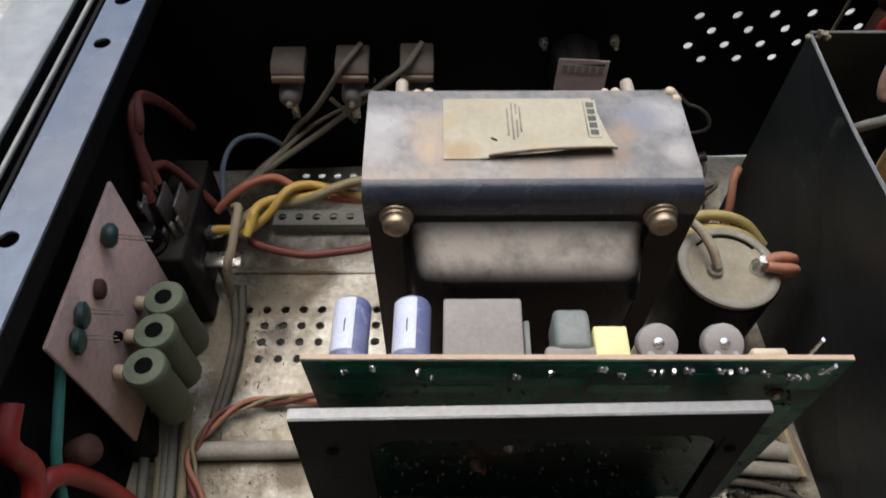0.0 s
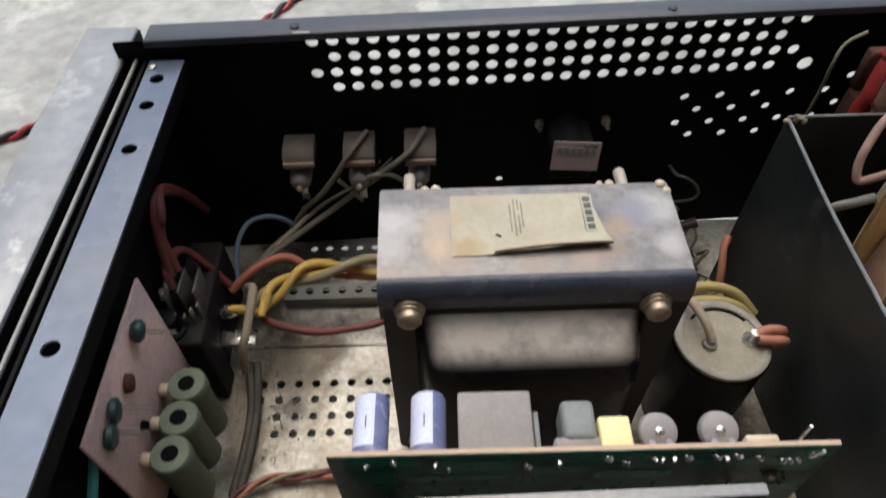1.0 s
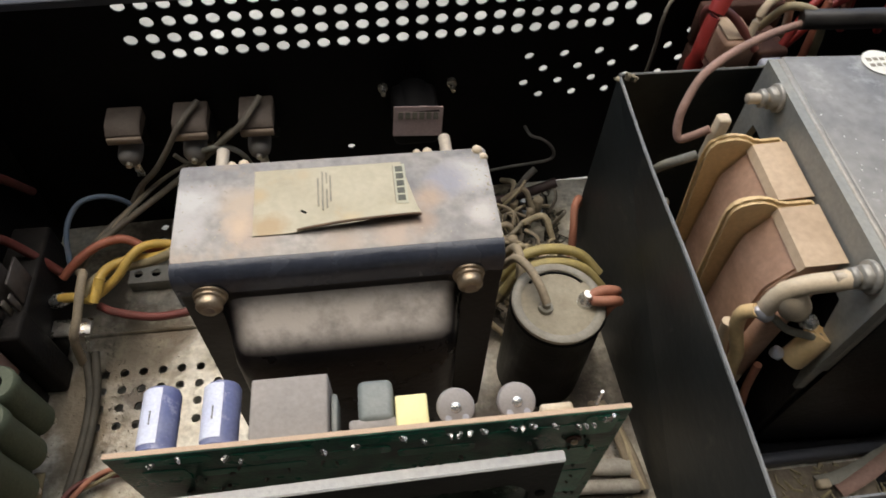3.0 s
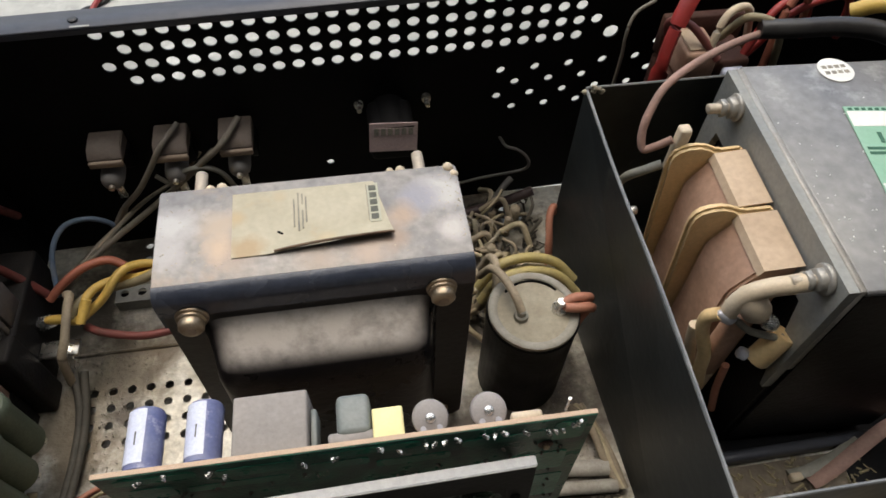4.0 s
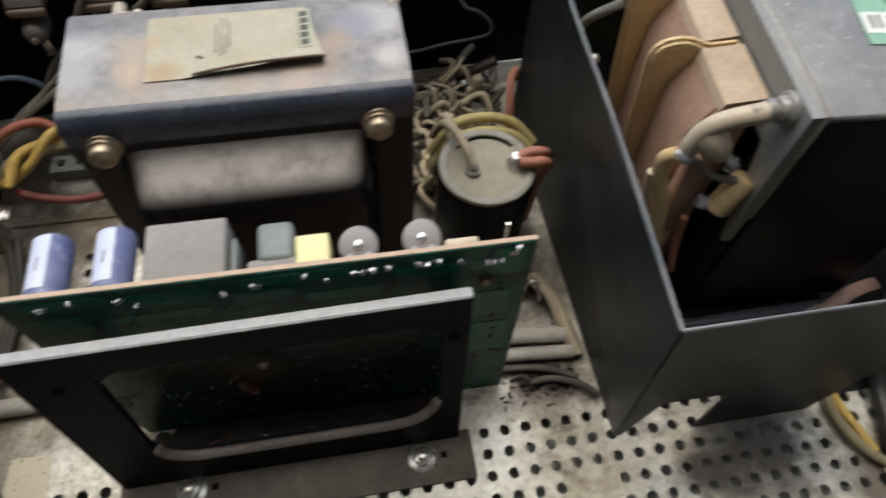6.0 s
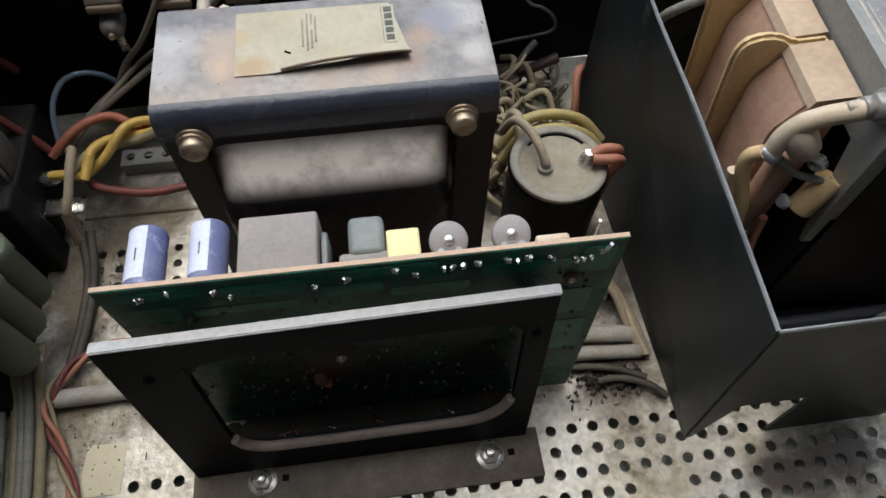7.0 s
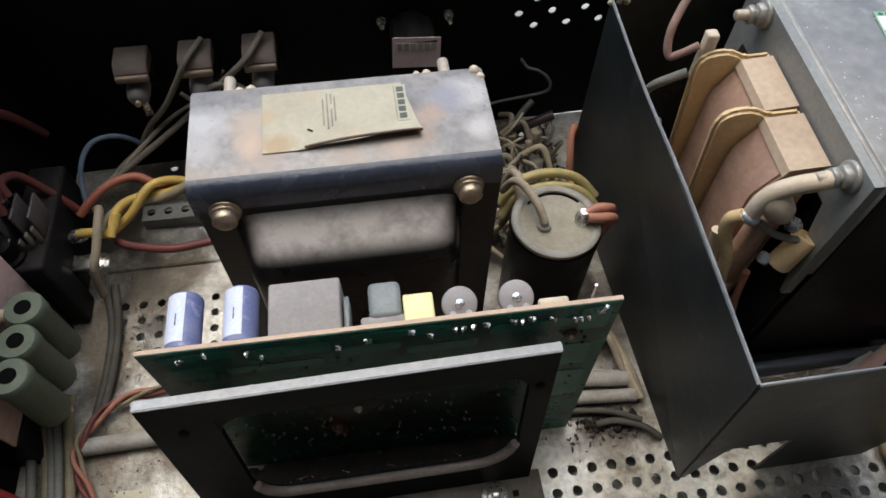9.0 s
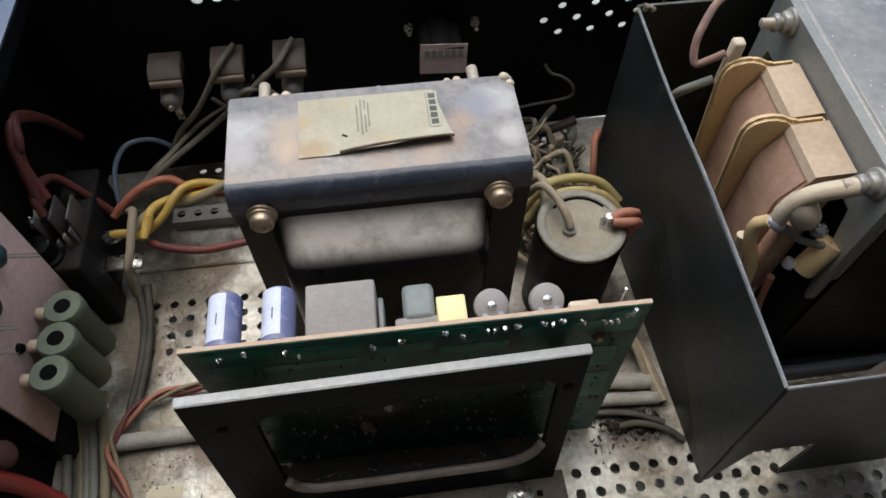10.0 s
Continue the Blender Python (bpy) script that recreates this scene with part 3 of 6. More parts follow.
part("side_cover_lining", box(-0.1155, -0.1150, -0.016, 0.386, 0.09, 0.1452), M_BLACK, chassis)
bm = box(-0.142, -0.1155, -0.016, 0.386, 0.1455, 0.147, 0.0005, 1)
box(-0.142, -0.1405, -0.016, 0.386, -0.004, 0.1455, bm=bm)
box(-0.117, -0.1155, -0.016, 0.386, 0.09, 0.1455, bm=bm)
part("side_cover", bm, M_COVER, chassis, "scratched pale metal side cover")
for x in (-0.08, 0.44):
    for y in (0.02, 0.34):
        part("rubber_foot", rod((x, y, -0.014), (x, y, -0.0012), 0.008, 16, 0.001), M_CAN, chassis)

# ---- output transformer ----
t1 = thing("transformer", (0.0745, 0.24, 0.0), "large dusty black transformer with a peeling cream paper label on top", "transformer")
part("core", box(0.017, 0.132, 0.2195, 0.2605, 0.0, 0.1405, 0.001, 1), M_ENAMEL, t1)
part("collar", box(0.0146, 0.1334, 0.2146, 0.2632, 0.128, 0.1376), M_ENAMEL, t1)
bm = outline([(0.2195, 0.1374), (0.2190, 0.1400), (0.2192, 0.1423), (0.2215, 0.1428), (0.2255, 0.1432), (0.2635, 0.1440), (0.2640, 0.1430), (0.2638, 0.1374)], 0.0143, 0.1338, "x")
bmesh.ops.bevel(bm, geom=[e for e in bm.edges if abs(e.verts[0].co.x - e.verts[1].co.x) < 1e-6], offset=0.0006, segments=2, affect="EDGES")
part("front_band", outline([(0.2137, 0.1225), (0.2133, 0.1365), (0.2138, 0.1386), (0.2150, 0.1405), (0.2168, 0.1417), (0.2191, 0.1423), (0.2191, 0.1376), (0.2150, 0.1370), (0.2150, 0.1225)], 0.0143, 0.1338, "x"), M_BAND, t1, "rounded black front edge with the sky's blue in its colour")
part("top_shroud", bm, M_T1TOP, t1, "dusty stained grey steel top")


def bell(sign, y0):
    bm = outline(round_rect(0.0155, 0.1335, 0.002, 0.137, 0.006), y0, y0 + sign * 0.004, "y")
    part("end_bell_flange", bm, M_ENAMEL, t1)
    b = bmesh.new()
    loops = []
    for d, x0, x1, z0, z1, r in ((0.003, 0.0270, 0.1195, 0.010, 0.1262, 0.008), (0.0060, 0.0285, 0.1180, 0.012, 0.1242, 0.010), (0.0110, 0.0298, 0.1168, 0.014, 0.1229, 0.012), (0.0170, 0.0308, 0.1158, 0.016, 0.1216, 0.013),
                                 (0.0205, 0.0316, 0.1150, 0.018, 0.1205, 0.013), (0.0235, 0.0330, 0.1138, 0.020, 0.1178, 0.013), (0.0255, 0.0350, 0.1120, 0.023, 0.1140, 0.012), (0.0266, 0.0375, 0.1095, 0.026, 0.1095, 0.011),
                                 (0.0271, 0.0410, 0.1060, 0.030, 0.1040, 0.009), (0.0273, 0.0450, 0.1020, 0.034, 0.0980, 0.008)):
        loops.append([b.verts.new((x, y0 + sign * d, z)) for x, z in round_rect(x0, x1, z0, z1, r, 5)])
    for la, lb in zip(loops, loops[1:]):
        for k in range(len(la)):
            b.faces.new((la[k], la[(k + 1) % len(la)], lb[(k + 1) % len(la)], lb[k]))
    b.faces.new(loops[-1])
    b.faces.new(loops[0])
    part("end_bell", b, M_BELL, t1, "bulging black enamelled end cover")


bell(-1, 0.2175)
bell(1, 0.2625)
for x in (0.026, 0.1205):
    for z in (0.1295, 0.012):
        bolt = part("bolt", rod((x, 0.2125, z), (x, 0.2065, z), 0.0048, 16, 0.0012), M_BRASS, t1, "dull plated bolt head")
        part("recess", rod((x, 0.2066, z), (x, 0.2063, z), 0.0021, 12), M_TAN, bolt, "tan recess in the bolt head")
        part("washer", rod((x, 0.2135, z), (x, 0.2122, z), 0.0062, 20, 0.0003), M_BRASS, bolt)
        part("insulator", rod((x, 0.2122, z), (x, 0.2105, z), 0.0056, 20, 0.0005), M_BRASS, bolt)
        part("bolt_end", rod((x, 0.2665, z), (x, 0.286, z), 0.0026, 12, 0.0005), M_CREAMSTUB, t1, "dusty threaded bolt end")
        part("nut", rod((x, 0.2666, z), (x, 0.271, z), 0.0048, 6, 0.0004), M_CREAMSTUB, t1)

# ---- driver board ----
board = thing("circuit_board", (0.0815, 0.154, 0.0), "upright green circuit board with components on its far side", "circuit board")
part("board_core", box(-0.001, 0.164, 0.1530, 0.1546, 0.0012, 0.135), M_PCBEDGE, board, "bare brown board edge")
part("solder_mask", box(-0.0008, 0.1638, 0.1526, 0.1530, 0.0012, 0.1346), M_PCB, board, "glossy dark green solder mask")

for x in (0.0125, 0.032):
    c = part("electrolytic_capacitor", lathe((x, 0.1546, 0.1285), (x, 0.1765, 0.1285), [(0, 0.0055), (0.03, 0.006), (0.06, 0.0058), (0.1, 0.006), (0.93, 0.006), (1, 0.0052)], 24), M_CAPBLUE, board, "blue sleeved electrolytic capacitor")
    bm = bmesh.new()
    prev = None
    for k in range(9):
        a = radians(74 + 13 * k)
        p = [bm.verts.new((x + 0.00612 * math.cos(a), y, 0.1285 + 0.00612 * math.sin(a))) for y in (0.157, 0.1755)]
        if prev:
            bm.faces.new((prev[0], prev[1], p[1], p[0]))
        prev = p
    part("polarity_stripe", bm, M_CAPWHITE, c, "pale stripe along the sleeve")
    for q, y0, y1 in ((-0.0014, 0.1630, 0.1675),):
        part("print_bar", box(x + q, x + q + 0.0004, y0, y1, 0.1344, 0.1347), M_PRINT, c)
    part("can_end", rod((x, 0.1760, 0.1285), (x, 0.1768, 0.1285), 0.0046, 20, 0.0003), M_CAPTOP, c)
part("relay", box(0.042, 0.067, 0.1546, 0.176, 0.112, 0.133, 0.0009, 2), M_RELAY, board, "dusty grey relay box")
part("relay_tab", box(0.0675, 0.0695, 0.1546, 0.170, 0.118, 0.129, 0.0004, 1), M_GREYCAP, board)
part("moulded_coil", box(0.0765, 0.0880, 0.1575, 0.172, 0.118, 0.1335, 0.0022, 3), M_GREYCAP, board, "grey-green moulded case")
part("moulded_coil_base", box(0.0735, 0.0890, 0.1546, 0.1590, 0.126, 0.1325, 0.0008, 1), M_RELAY, board)
part("film_capacitor", box(0.0885, 0.0990, 0.1546, 0.1655, 0.122, 0.1335, 0.0008, 2), M_YELLOWBOX, board, "pale yellow film capacitor")
for x in (0.108, 0.128):
    c0 = Vector((x, 0.1605, 0.131))
    nrm = Vector((0, -0.45, 0.9)).normalized()
    d = part("trimmer", rod(c0 - nrm * 0.003, c0 + nrm * 0.002, 0.0062, 24, 0.0006), M_DISC, board, "round grey trimmer with a slotted screw")
    part("slot_screw", rod(c0 + nrm * 0.002, c0 + nrm * 0.0027, 0.0018, 12, 0.0003), M_SOLDER, d)
    for k in (-1, 1):
        p = c0 + Vector((0.0028 * k, -0.003, -0.0015)) + nrm * 0.0022
        part("contact", rod(p, p + nrm * 0.001, 0.0011, 8), M_CAPTOP, d)
part("ceramic_resistor", box(0.1350, 0.1455, 0.1546, 0.1575, 0.127, 0.1342, 0.0006, 1), M_IVORY, board)
part("test_pin", rod((0.155, 0.158, 0.128), (0.155, 0.158, 0.1380), 0.0006, 8), M_SOLDER, board)
rs = random.Random(4)
for x, z, tall in ((0.012, 0.1285, 1), (0.0345, 0.1285, 1), (0.0755, 0.1275, 1.4), (0.090, 0.1305, 1), (0.0965, 0.1265, 1), (0.1055, 0.1285, 1.1), (0.1085, 0.1285, 1),
                   (0.112, 0.129, 1.1), (0.116, 0.1295, 1), (0.1255, 0.1295, 1), (0.129, 0.1285, 0.9), (0.132, 0.1298, 1), (0.1395, 0.128, 0.8), (0.148, 0.1255, 0.6),
                   (0.1505, 0.1255, 0.6), (0.153, 0.126, 0.6), (0.1565, 0.1295, 2.2), (0.0385, 0.125, 0.6), (0.0205, 0.131, 0.7), (0.0645, 0.1255, 0.8)):
    lean = rs.uniform(-0.0012, 0.0012)
    part("solder_joint", lathe((x, 0.1527, z), (x + lean, 0.1506, z + 0.0007 * tall), [(0, 0.0012), (0.4, 0.0008), (1, 0.0004)], 8,
                               bm=tube([(x - lean * 0.6, 0.1522, z - 0.0012), (x, 0.1515, z + 0.0003), (x + lean, 0.1509, z + 0.0026 * tall)], rs.uniform(0.0004, 0.00075), 6, 3)), M_SOLDER, board)
for x0, x1, z0, z1 in ((0.004, 0.030, 0.1265, 0.1315), (0.036, 0.062, 0.1225, 0.1300), (0.066, 0.086, 0.1180, 0.1240), (0.070, 0.104, 0.1275, 0.1325), (0.118, 0.147, 0.1205, 0.1265), (0.150, 0.161, 0.1160, 0.1320),
                       (0.006, 0.020, 0.1120, 0.1215), (0.024, 0.058, 0.1130, 0.1180), (0.088, 0.114, 0.1130, 0.1190), (0.136, 0.158, 0.0850, 0.1040), (0.145, 0.160, 0.0500, 0.0780)):
    part("copper_trace", outline(round_rect(x0, x1, z0, z1, 0.0018), 0.15235, 0.1527, "y"), M_TRACE, board)
rs = random.Random(21)
bm = bmesh.new()
for k in range(150):
    x, z = rs.uniform(0.004, 0.16), rs.uniform(0.006, 0.118)
    lathe((x, 0.1527, z), (x + rs.uniform(-0.0008, 0.0008), 0.1513, z + rs.uniform(0, 0.001)), [(0, rs.uniform(0.0005, 0.0011)), (1, 0.0003)], 5, bm)
tagged(part("solder_dots", bm, M_DULLDOT, board), kind="stuff")
scorch = part("scorched_core", lathe((0.0630, 0.1527, 0.0680), (0.0630, 0.1495, 0.0680), [(0, 0.0120), (0.3, 0.0110), (0.7, 0.0075), (1, 0.003)], 18), M_GRIMESHADE, board, "scorched round lump on the solder side")
for x, z, r, m in ((0.0540, 0.0480, 0.0030, M_SPOOL), (0.0650, 0.0700, 0.0024, M_LIP), (0.0560, 0.0440, 0.0020, M_BROWNRED)):
    part("solder_lump", lathe((x, 0.1515, z), (x + 0.001, 0.1480, z + 0.0015), [(0, r), (0.5, r * 0.9), (1, r * 0.3)], 10), m, scorch)
part("mount_pad", rod((0.1485, 0.1527, 0.113), (0.1485, 0.1519, 0.113), 0.0028, 14), M_SPOOL, board)
part("mount_screw", rod((0.1485, 0.1519, 0.113), (0.1485, 0.1505, 0.113), 0.0013, 12, 0.0004), M_BRASS, board)

board.rotation_euler = (0, radians(-1.2), radians(-1.1))
board.location.x += 0.0028

# ---- bracket in front of the board ----
br = thing("mounting_bracket", (0.068, 0.13, 0.0), "dark painted bracket plate with a wide cut-out, bolted to the floor", "bracket")
top = lambda x: 0.1172 + (x + 0.006) * 0.027

def lean(bm):
    """The upright leans back: its fold on the floor is nearer than its top edge."""
    for v in bm.verts:
        v.co.y -= 0.0120 * (1 - v.co.z / 0.118)
    return bm


def upright(name, points, y0=0.1415, y1=0.1445, mat=M_BRACKET, label=""):
    return part(name, lean(outline(points, y0, y1, "y")), mat, br, label)


upright("upright_side", [(-0.006, 0.0016), (0.0179, 0.0016), (0.0179, top(0.0179)), (-0.006, top(-0.006))])
upright("upright_side", [(0.1331, 0.0016), (0.1425, 0.0016), (0.1425, top(0.1425)), (0.1331, top(0.1331))])
upright("upright_top", [(0.0179, 0.1045), (0.1331, 0.1065), (0.1331, top(0.1331)), (0.0179, top(0.0179))])
upright("upright_web", [(0.0179, 0.0016), (0.1331, 0.0016), (0.1331, 0.0290), (0.0179, 0.0290)])
for ax, az, s, r in ((0.0180, 0.1045, (1, -1), 0.012), (0.1330, 0.1065, (-1, -1), 0.012), (0.0180, 0.0290, (1, 1), 0.014), (0.1330, 0.0290, (-1, 1), 0.018)):
    pts = [(ax - s[0] * 0.0006, az - s[1] * 0.0006)] + [(ax + s[0] * r * (1 - math.sin(t)), az + s[1] * r * (1 - math.cos(t))) for t in (radians(15 * k) for k in range(7))]
    upright("corner_gusset", pts, 0.1418, 0.1442)
lip = [(0.0195, 0.0400), (0.0225, 0.0335), (0.0290, 0.0292), (0.0380, 0.0280), (0.0600, 0.0278), (0.0900, 0.0280), (0.1120, 0.0282), (0.1215, 0.0305), (0.1285, 0.0372), (0.1318, 0.0460)]
part("cut_edge", lean(tube([(x, 0.1412, z) for x, z in lip], 0.0021, 8, 4)), M_LIP, br, "worn brown rolled edge of the cut-out")
part("top_edge", outline([(-0.006, top(-0.006)), (0.1425, top(0.1425)), (0.1425, top(0.1425) + 0.0016), (-0.006, top(-0.006) + 0.0016)], 0.1413, 0.1452, "y", 0.0004), M_BRACKET_EDGE, br, "worn pale top edge")
part("foot_flange", box(-0.008, 0.148, 0.1105, 0.1328, 0.0002, 0.0018, 0.0004, 1), M_FOOT, br)
for x in (0.0055, 0.1370):
    # Dark disc painted for the shade in each screw hole.
    part("screw_hole_plug", lean(rod((x, 0.1416, 0.0975), (x, 0.1409, 0.0975), 0.0019, 14)), M_DARKHOLE, br)
for x, y in ((0.0225, 0.1245), (0.1245, 0.1225)):
    n = part("nut", rod((x, y, 0.0018), (x, y, 0.0058), 0.0046, 6, 0.0003), M_ZINC, br, "shiny zinc nut")
    part("washer", rod((x, y, 0.0018), (x, y, 0.0027), 0.0066, 24, 0.0002), M_ZINC, n)
    part("bolt_end", rod((x, y, 0.0058), (x, y, 0.0085), 0.0024, 12, 0.0004), M_ZINC, n)
    part("slot", box(x + 0.0085, x + 0.0115, y - 0.0012, y + 0.0016, 0.0018, 0.0022), M_DARKHOLE, br)

# Under the board these lumps stand in for shade; beside the shield, grease.
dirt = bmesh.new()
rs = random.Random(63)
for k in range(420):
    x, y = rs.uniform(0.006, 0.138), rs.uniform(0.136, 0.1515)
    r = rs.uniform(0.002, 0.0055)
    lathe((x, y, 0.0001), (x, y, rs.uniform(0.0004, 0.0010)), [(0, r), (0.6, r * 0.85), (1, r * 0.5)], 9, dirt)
for k in range(90):
    x, y, r = rs.gauss(0.193, 0.008), rs.gauss(0.1515, 0.0022), rs.uniform(0.001, 0.003)
    if x > 0.207:
        continue
    lathe((x, y, 0.0001), (x, y, rs.uniform(0.0006, 0.0024)), [(0, r), (0.6, r * 0.8), (1, r * 0.4)], 7, dirt)
tagged(part("dirt", dirt, M_GRIMESHADE), "black lumps of dirt and painted shade on the floor under the board", "dirt", kind="stuff")
for k in range(14):
    x, y = rs.uniform(0.026, 0.115) if k % 2 else rs.uniform(0.026, 0.060), rs.uniform(0.1410, 0.1445)
    a, ln = rs.uniform(0, 3.14), rs.uniform(0.0015, 0.0045)
    wire([(x, y, 0.0024), (x + ln * math.cos(a), y + ln * math.sin(a) * 0.4, 0.0028), (x + 1.6 * ln * math.cos(a), y + ln * math.sin(a) * 0.7, 0.0024)], rs.uniform(0.0002, 0.0004), M_SOLDER if k % 3 else M_BROWNRED, "bright clipped lead end lying in the dirt" if k % 3 else "scrap of red wire lying in the dirt", "clipped lead ends", "lead_end")

# ---- reservoir capacitor ----
cc = (0.170, 0.2315)
can = thing("reservoir_capacitor", (*cc, 0.0), "large black can capacitor with a dusty grey lid and two terminals", "capacitor")
part("can", lathe((*cc, 0), (*cc, 0.070), [(0, 0.0215), (0.02, 0.0225), (0.97, 0.0225), (0.985, 0.0230), (1, 0.0225)], 40), M_CAN, can)
part("lid", lathe((*cc, 0.066), (*cc, 0.0712), [(0, 0.0222), (0.75, 0.0222), (1, 0.0216)], 40), M_CANTOP, can, "dusty grey phenolic lid")
bm = bmesh.new()
pts = [(cc[0] + 0.0165 * math.cos(a), cc[1] + 0.0165 * math.sin(a), 0.0713) for a in (radians(35 + 10 * k) for k in range(11))]
part("lid_groove", tube(pts, 0.0007, 6, 2, bm), M_DARKHOLE, can)
rim = [(cc[0] + 0.0199 * math.cos(a), cc[1] + 0.0199 * math.sin(a), 0.0713) for a in (radians(10 * k) for k in range(37))]
part("lid_rim", tube(rim, 0.0023, 8, 1, flat=0.45), M_RIM, can, "pale raised rim of the lid")
part("terminal", lathe((0.163, 0.2285, 0.0712), (0.163, 0.2285, 0.0765), [(0, 0.0036), (0.4, 0.0034), (0.5, 0.0022), (1, 0.0018)], 14), M_GREYWIRE, can)
part("terminal", lathe((0.1825, 0.230, 0.0712), (0.1825, 0.230, 0.0785), [(0, 0.0042), (0.4, 0.0038), (0.5, 0.0026), (1, 0.002)], 14), M_SOLDER, can, "soldered terminal")

# ---- partition round the mains transformer ----
pz = 0.128
px = lambda y: 0.202 + (y - 0.118) * 0.0396
shield = thing("shield_box", (0.28, 0.22, 0.0), "open dark grey sheet steel shield box", "shield box")
bm = outline([(0.118, 0.006), (0.320, 0.001), (0.320, pz), (0.118, pz)], 0.0, 0.0012, "x")
for v in bm.verts:
    v.co.x += px(v.co.y) + 0.0120 * (1 - v.co.z / pz) * (0.320 - v.co.y) / 0.202
part("side_sheet", bm, M_WALL, shield)
bm = outline([(0.2140, 0.008), (0.2160, 0.008), (0.2225, 0.050), (0.252, 0.050), (0.2545, 0.0004), (0.312, 0.0004), (0.3165, 0.030), (0.3205, 0.055), (0.3290, 0.078), (0.3305, 0.092), (0.3255, pz), (0.2032, pz)], 0.1172, 0.1184, "y")
part("front_sheet", bm, M_WALL, shield)
part("rear_sheet", box(px(0.32), 0.405, 0.3188, 0.32, 0.001, pz + 0.002), M_WALL, shield)
bm = tube([(px(0.118) + 0.0006, 0.118, pz), (px(0.2) + 0.0012, 0.2, pz + 0.0006), (px(0.26) + 0.0002, 0.26, pz), (px(0.32) + 0.0006, 0.32, pz + 0.001)], 0.0008, 6, 4)
part("hem", bm, M_HEM, shield, "worn bright sheet edge")
part("hem", tube([(0.2026, 0.1178, pz), (0.27, 0.1178, pz + 0.0003), (0.3255, 0.1178, pz)], 0.0007, 6, 4), M_HEM, shield)
part("hem", tube([(px(0.32), 0.3194, pz + 0.002), (0.405, 0.3194, pz + 0.002)], 0.0007, 6), M_HEM, shield)

rs = random.Random(17)
for k in range(7):
    x, z, r = px(0.32) + rs.uniform(-0.001, 0.009), pz + 0.002 + rs.uniform(-0.003, 0.0012), rs.uniform(0.0008, 0.0018)
    part("dust_clump", lathe((x - r, 0.3182, z), (x + r, 0.3184, z + rs.uniform(-0.001, 0.001)), [(0, 0.0002), (0.25, r * 0.7), (0.6, r), (1, 0.0002)], 8), M_DUST, shield, "dusty clump on the corner")

# ---- mains transformer ----
T2_TURN = Matrix.Translation((0.269, 0.178, 0)) @ pose(0, 0, 0, 0, 0, -3.2) @ Matrix.Translation((-0.269, -0.178, 0))


def p2(name, bm, mat, parent, label=""):
    bmesh.ops.transform(bm, matrix=T2_TURN, verts=bm.verts)
    return part(name, bm, mat, parent, label)


t2 = thing("transformer", (0.30, 0.24, 0.0), "big black shrouded transformer with a green sticker and exposed brown coils", "transformer")
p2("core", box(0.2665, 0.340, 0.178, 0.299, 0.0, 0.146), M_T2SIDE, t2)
# One steel shroud: pale top and near-black sides paint how light falls.
p2("shroud", box(0.2695, 0.3500, 0.176, 0.3035, 0.1462, 0.1495, 0.0012, 2), M_T2, t2, "mottled steel shroud top, painted in its lit tone")
p2("shroud_skirt", box(0.2697, 0.3498, 0.1762, 0.3033, 0.010, 0.1464), M_T2SIDE, t2, "steel shroud sides, painted in their shaded tone")
bm = outline([(0.1765, 0.072), (0.1785, 0.072), (0.1905, 0.122), (0.2880, 0.122), (0.2990, 0.072), (0.3010, 0.072), (0.3010, 0.1495), (0.1765, 0.1495)], 0.2625, 0.2668, "x")
p2("clamp_plate", bm, M_T2EDGE, t2, "grey painted clamp plate")
p2("lamination_edge", box(0.2668, 0.2696, 0.1765, 0.3010, 0.088, 0.1498, 0.0003, 1), M_BARELAM, t2, "pale lamination edge")
for y, z in ((0.1875, 0.1425), (0.2815, 0.1440)):
    b = p2("clamp_bolt", rod((0.2625, y, z), (0.2480, y, z), 0.0024, 12, 0.0004), M_CREAMSTUB, t2, "dusty threaded bolt")
    p2("nut", rod((0.2625, y, z), (0.2575, y, z), 0.0050, 6, 0.0002), M_BARELAM, b)
    p2("washer", rod((0.2626, y, z), (0.2605, y, z), 0.0064, 20, 0.0004), M_BARELAM, b)
    p2("lock_nut", rod((0.2560, y, z), (0.2535, y, z), 0.0042, 6, 0.0002), M_BARELAM, b)
for y0, y1, x0 in ((0.232, 0.262, 0.2345), (0.199, 0.2265, 0.2325)):
    bm = outline([(x0 + 0.006, 0.020), (0.2612, 0.012), (0.2612, 0.1358), (x0 + 0.0135, 0.1342), (x0 + 0.0045, 0.118)], y0, y1, "y", 0.0012)
    p2("coil", bm, M_COIL, t2, "brown wrapped coil")
    bm = outline([(x0 + 0.0130, 0.1348), (0.2613, 0.1366), (0.2613, 0.1373), (x0 + 0.0126, 0.1355), (x0 + 0.0112, 0.1318), (x0 + 0.0119, 0.1315)], y0 - 0.0016, y1 - 0.0004, "y")
    p2("paper_wrap", bm, M_PAPER, t2, "kraft paper over the coil")
    fl = outline([(x0 + 0.002, 0.014), (0.2612, 0.014), (0.2612, 0.1370), (x0 + 0.0150, 0.1358), (x0 + 0.0110, 0.1384), (x0 + 0.0060, 0.1400), (x0 + 0.001, 0.1398), (x0 - 0.0040, 0.1380), (x0 - 0.0066, 0.1345), (x0 - 0.0072, 0.130), (x0 - 0.002, 0.070)], y1 - 0.0002, y1 + 0.0040, "y", 0.0015)
    p2("bobbin_flange", fl, M_BOBBIN, t2, "cream plastic bobbin flange")
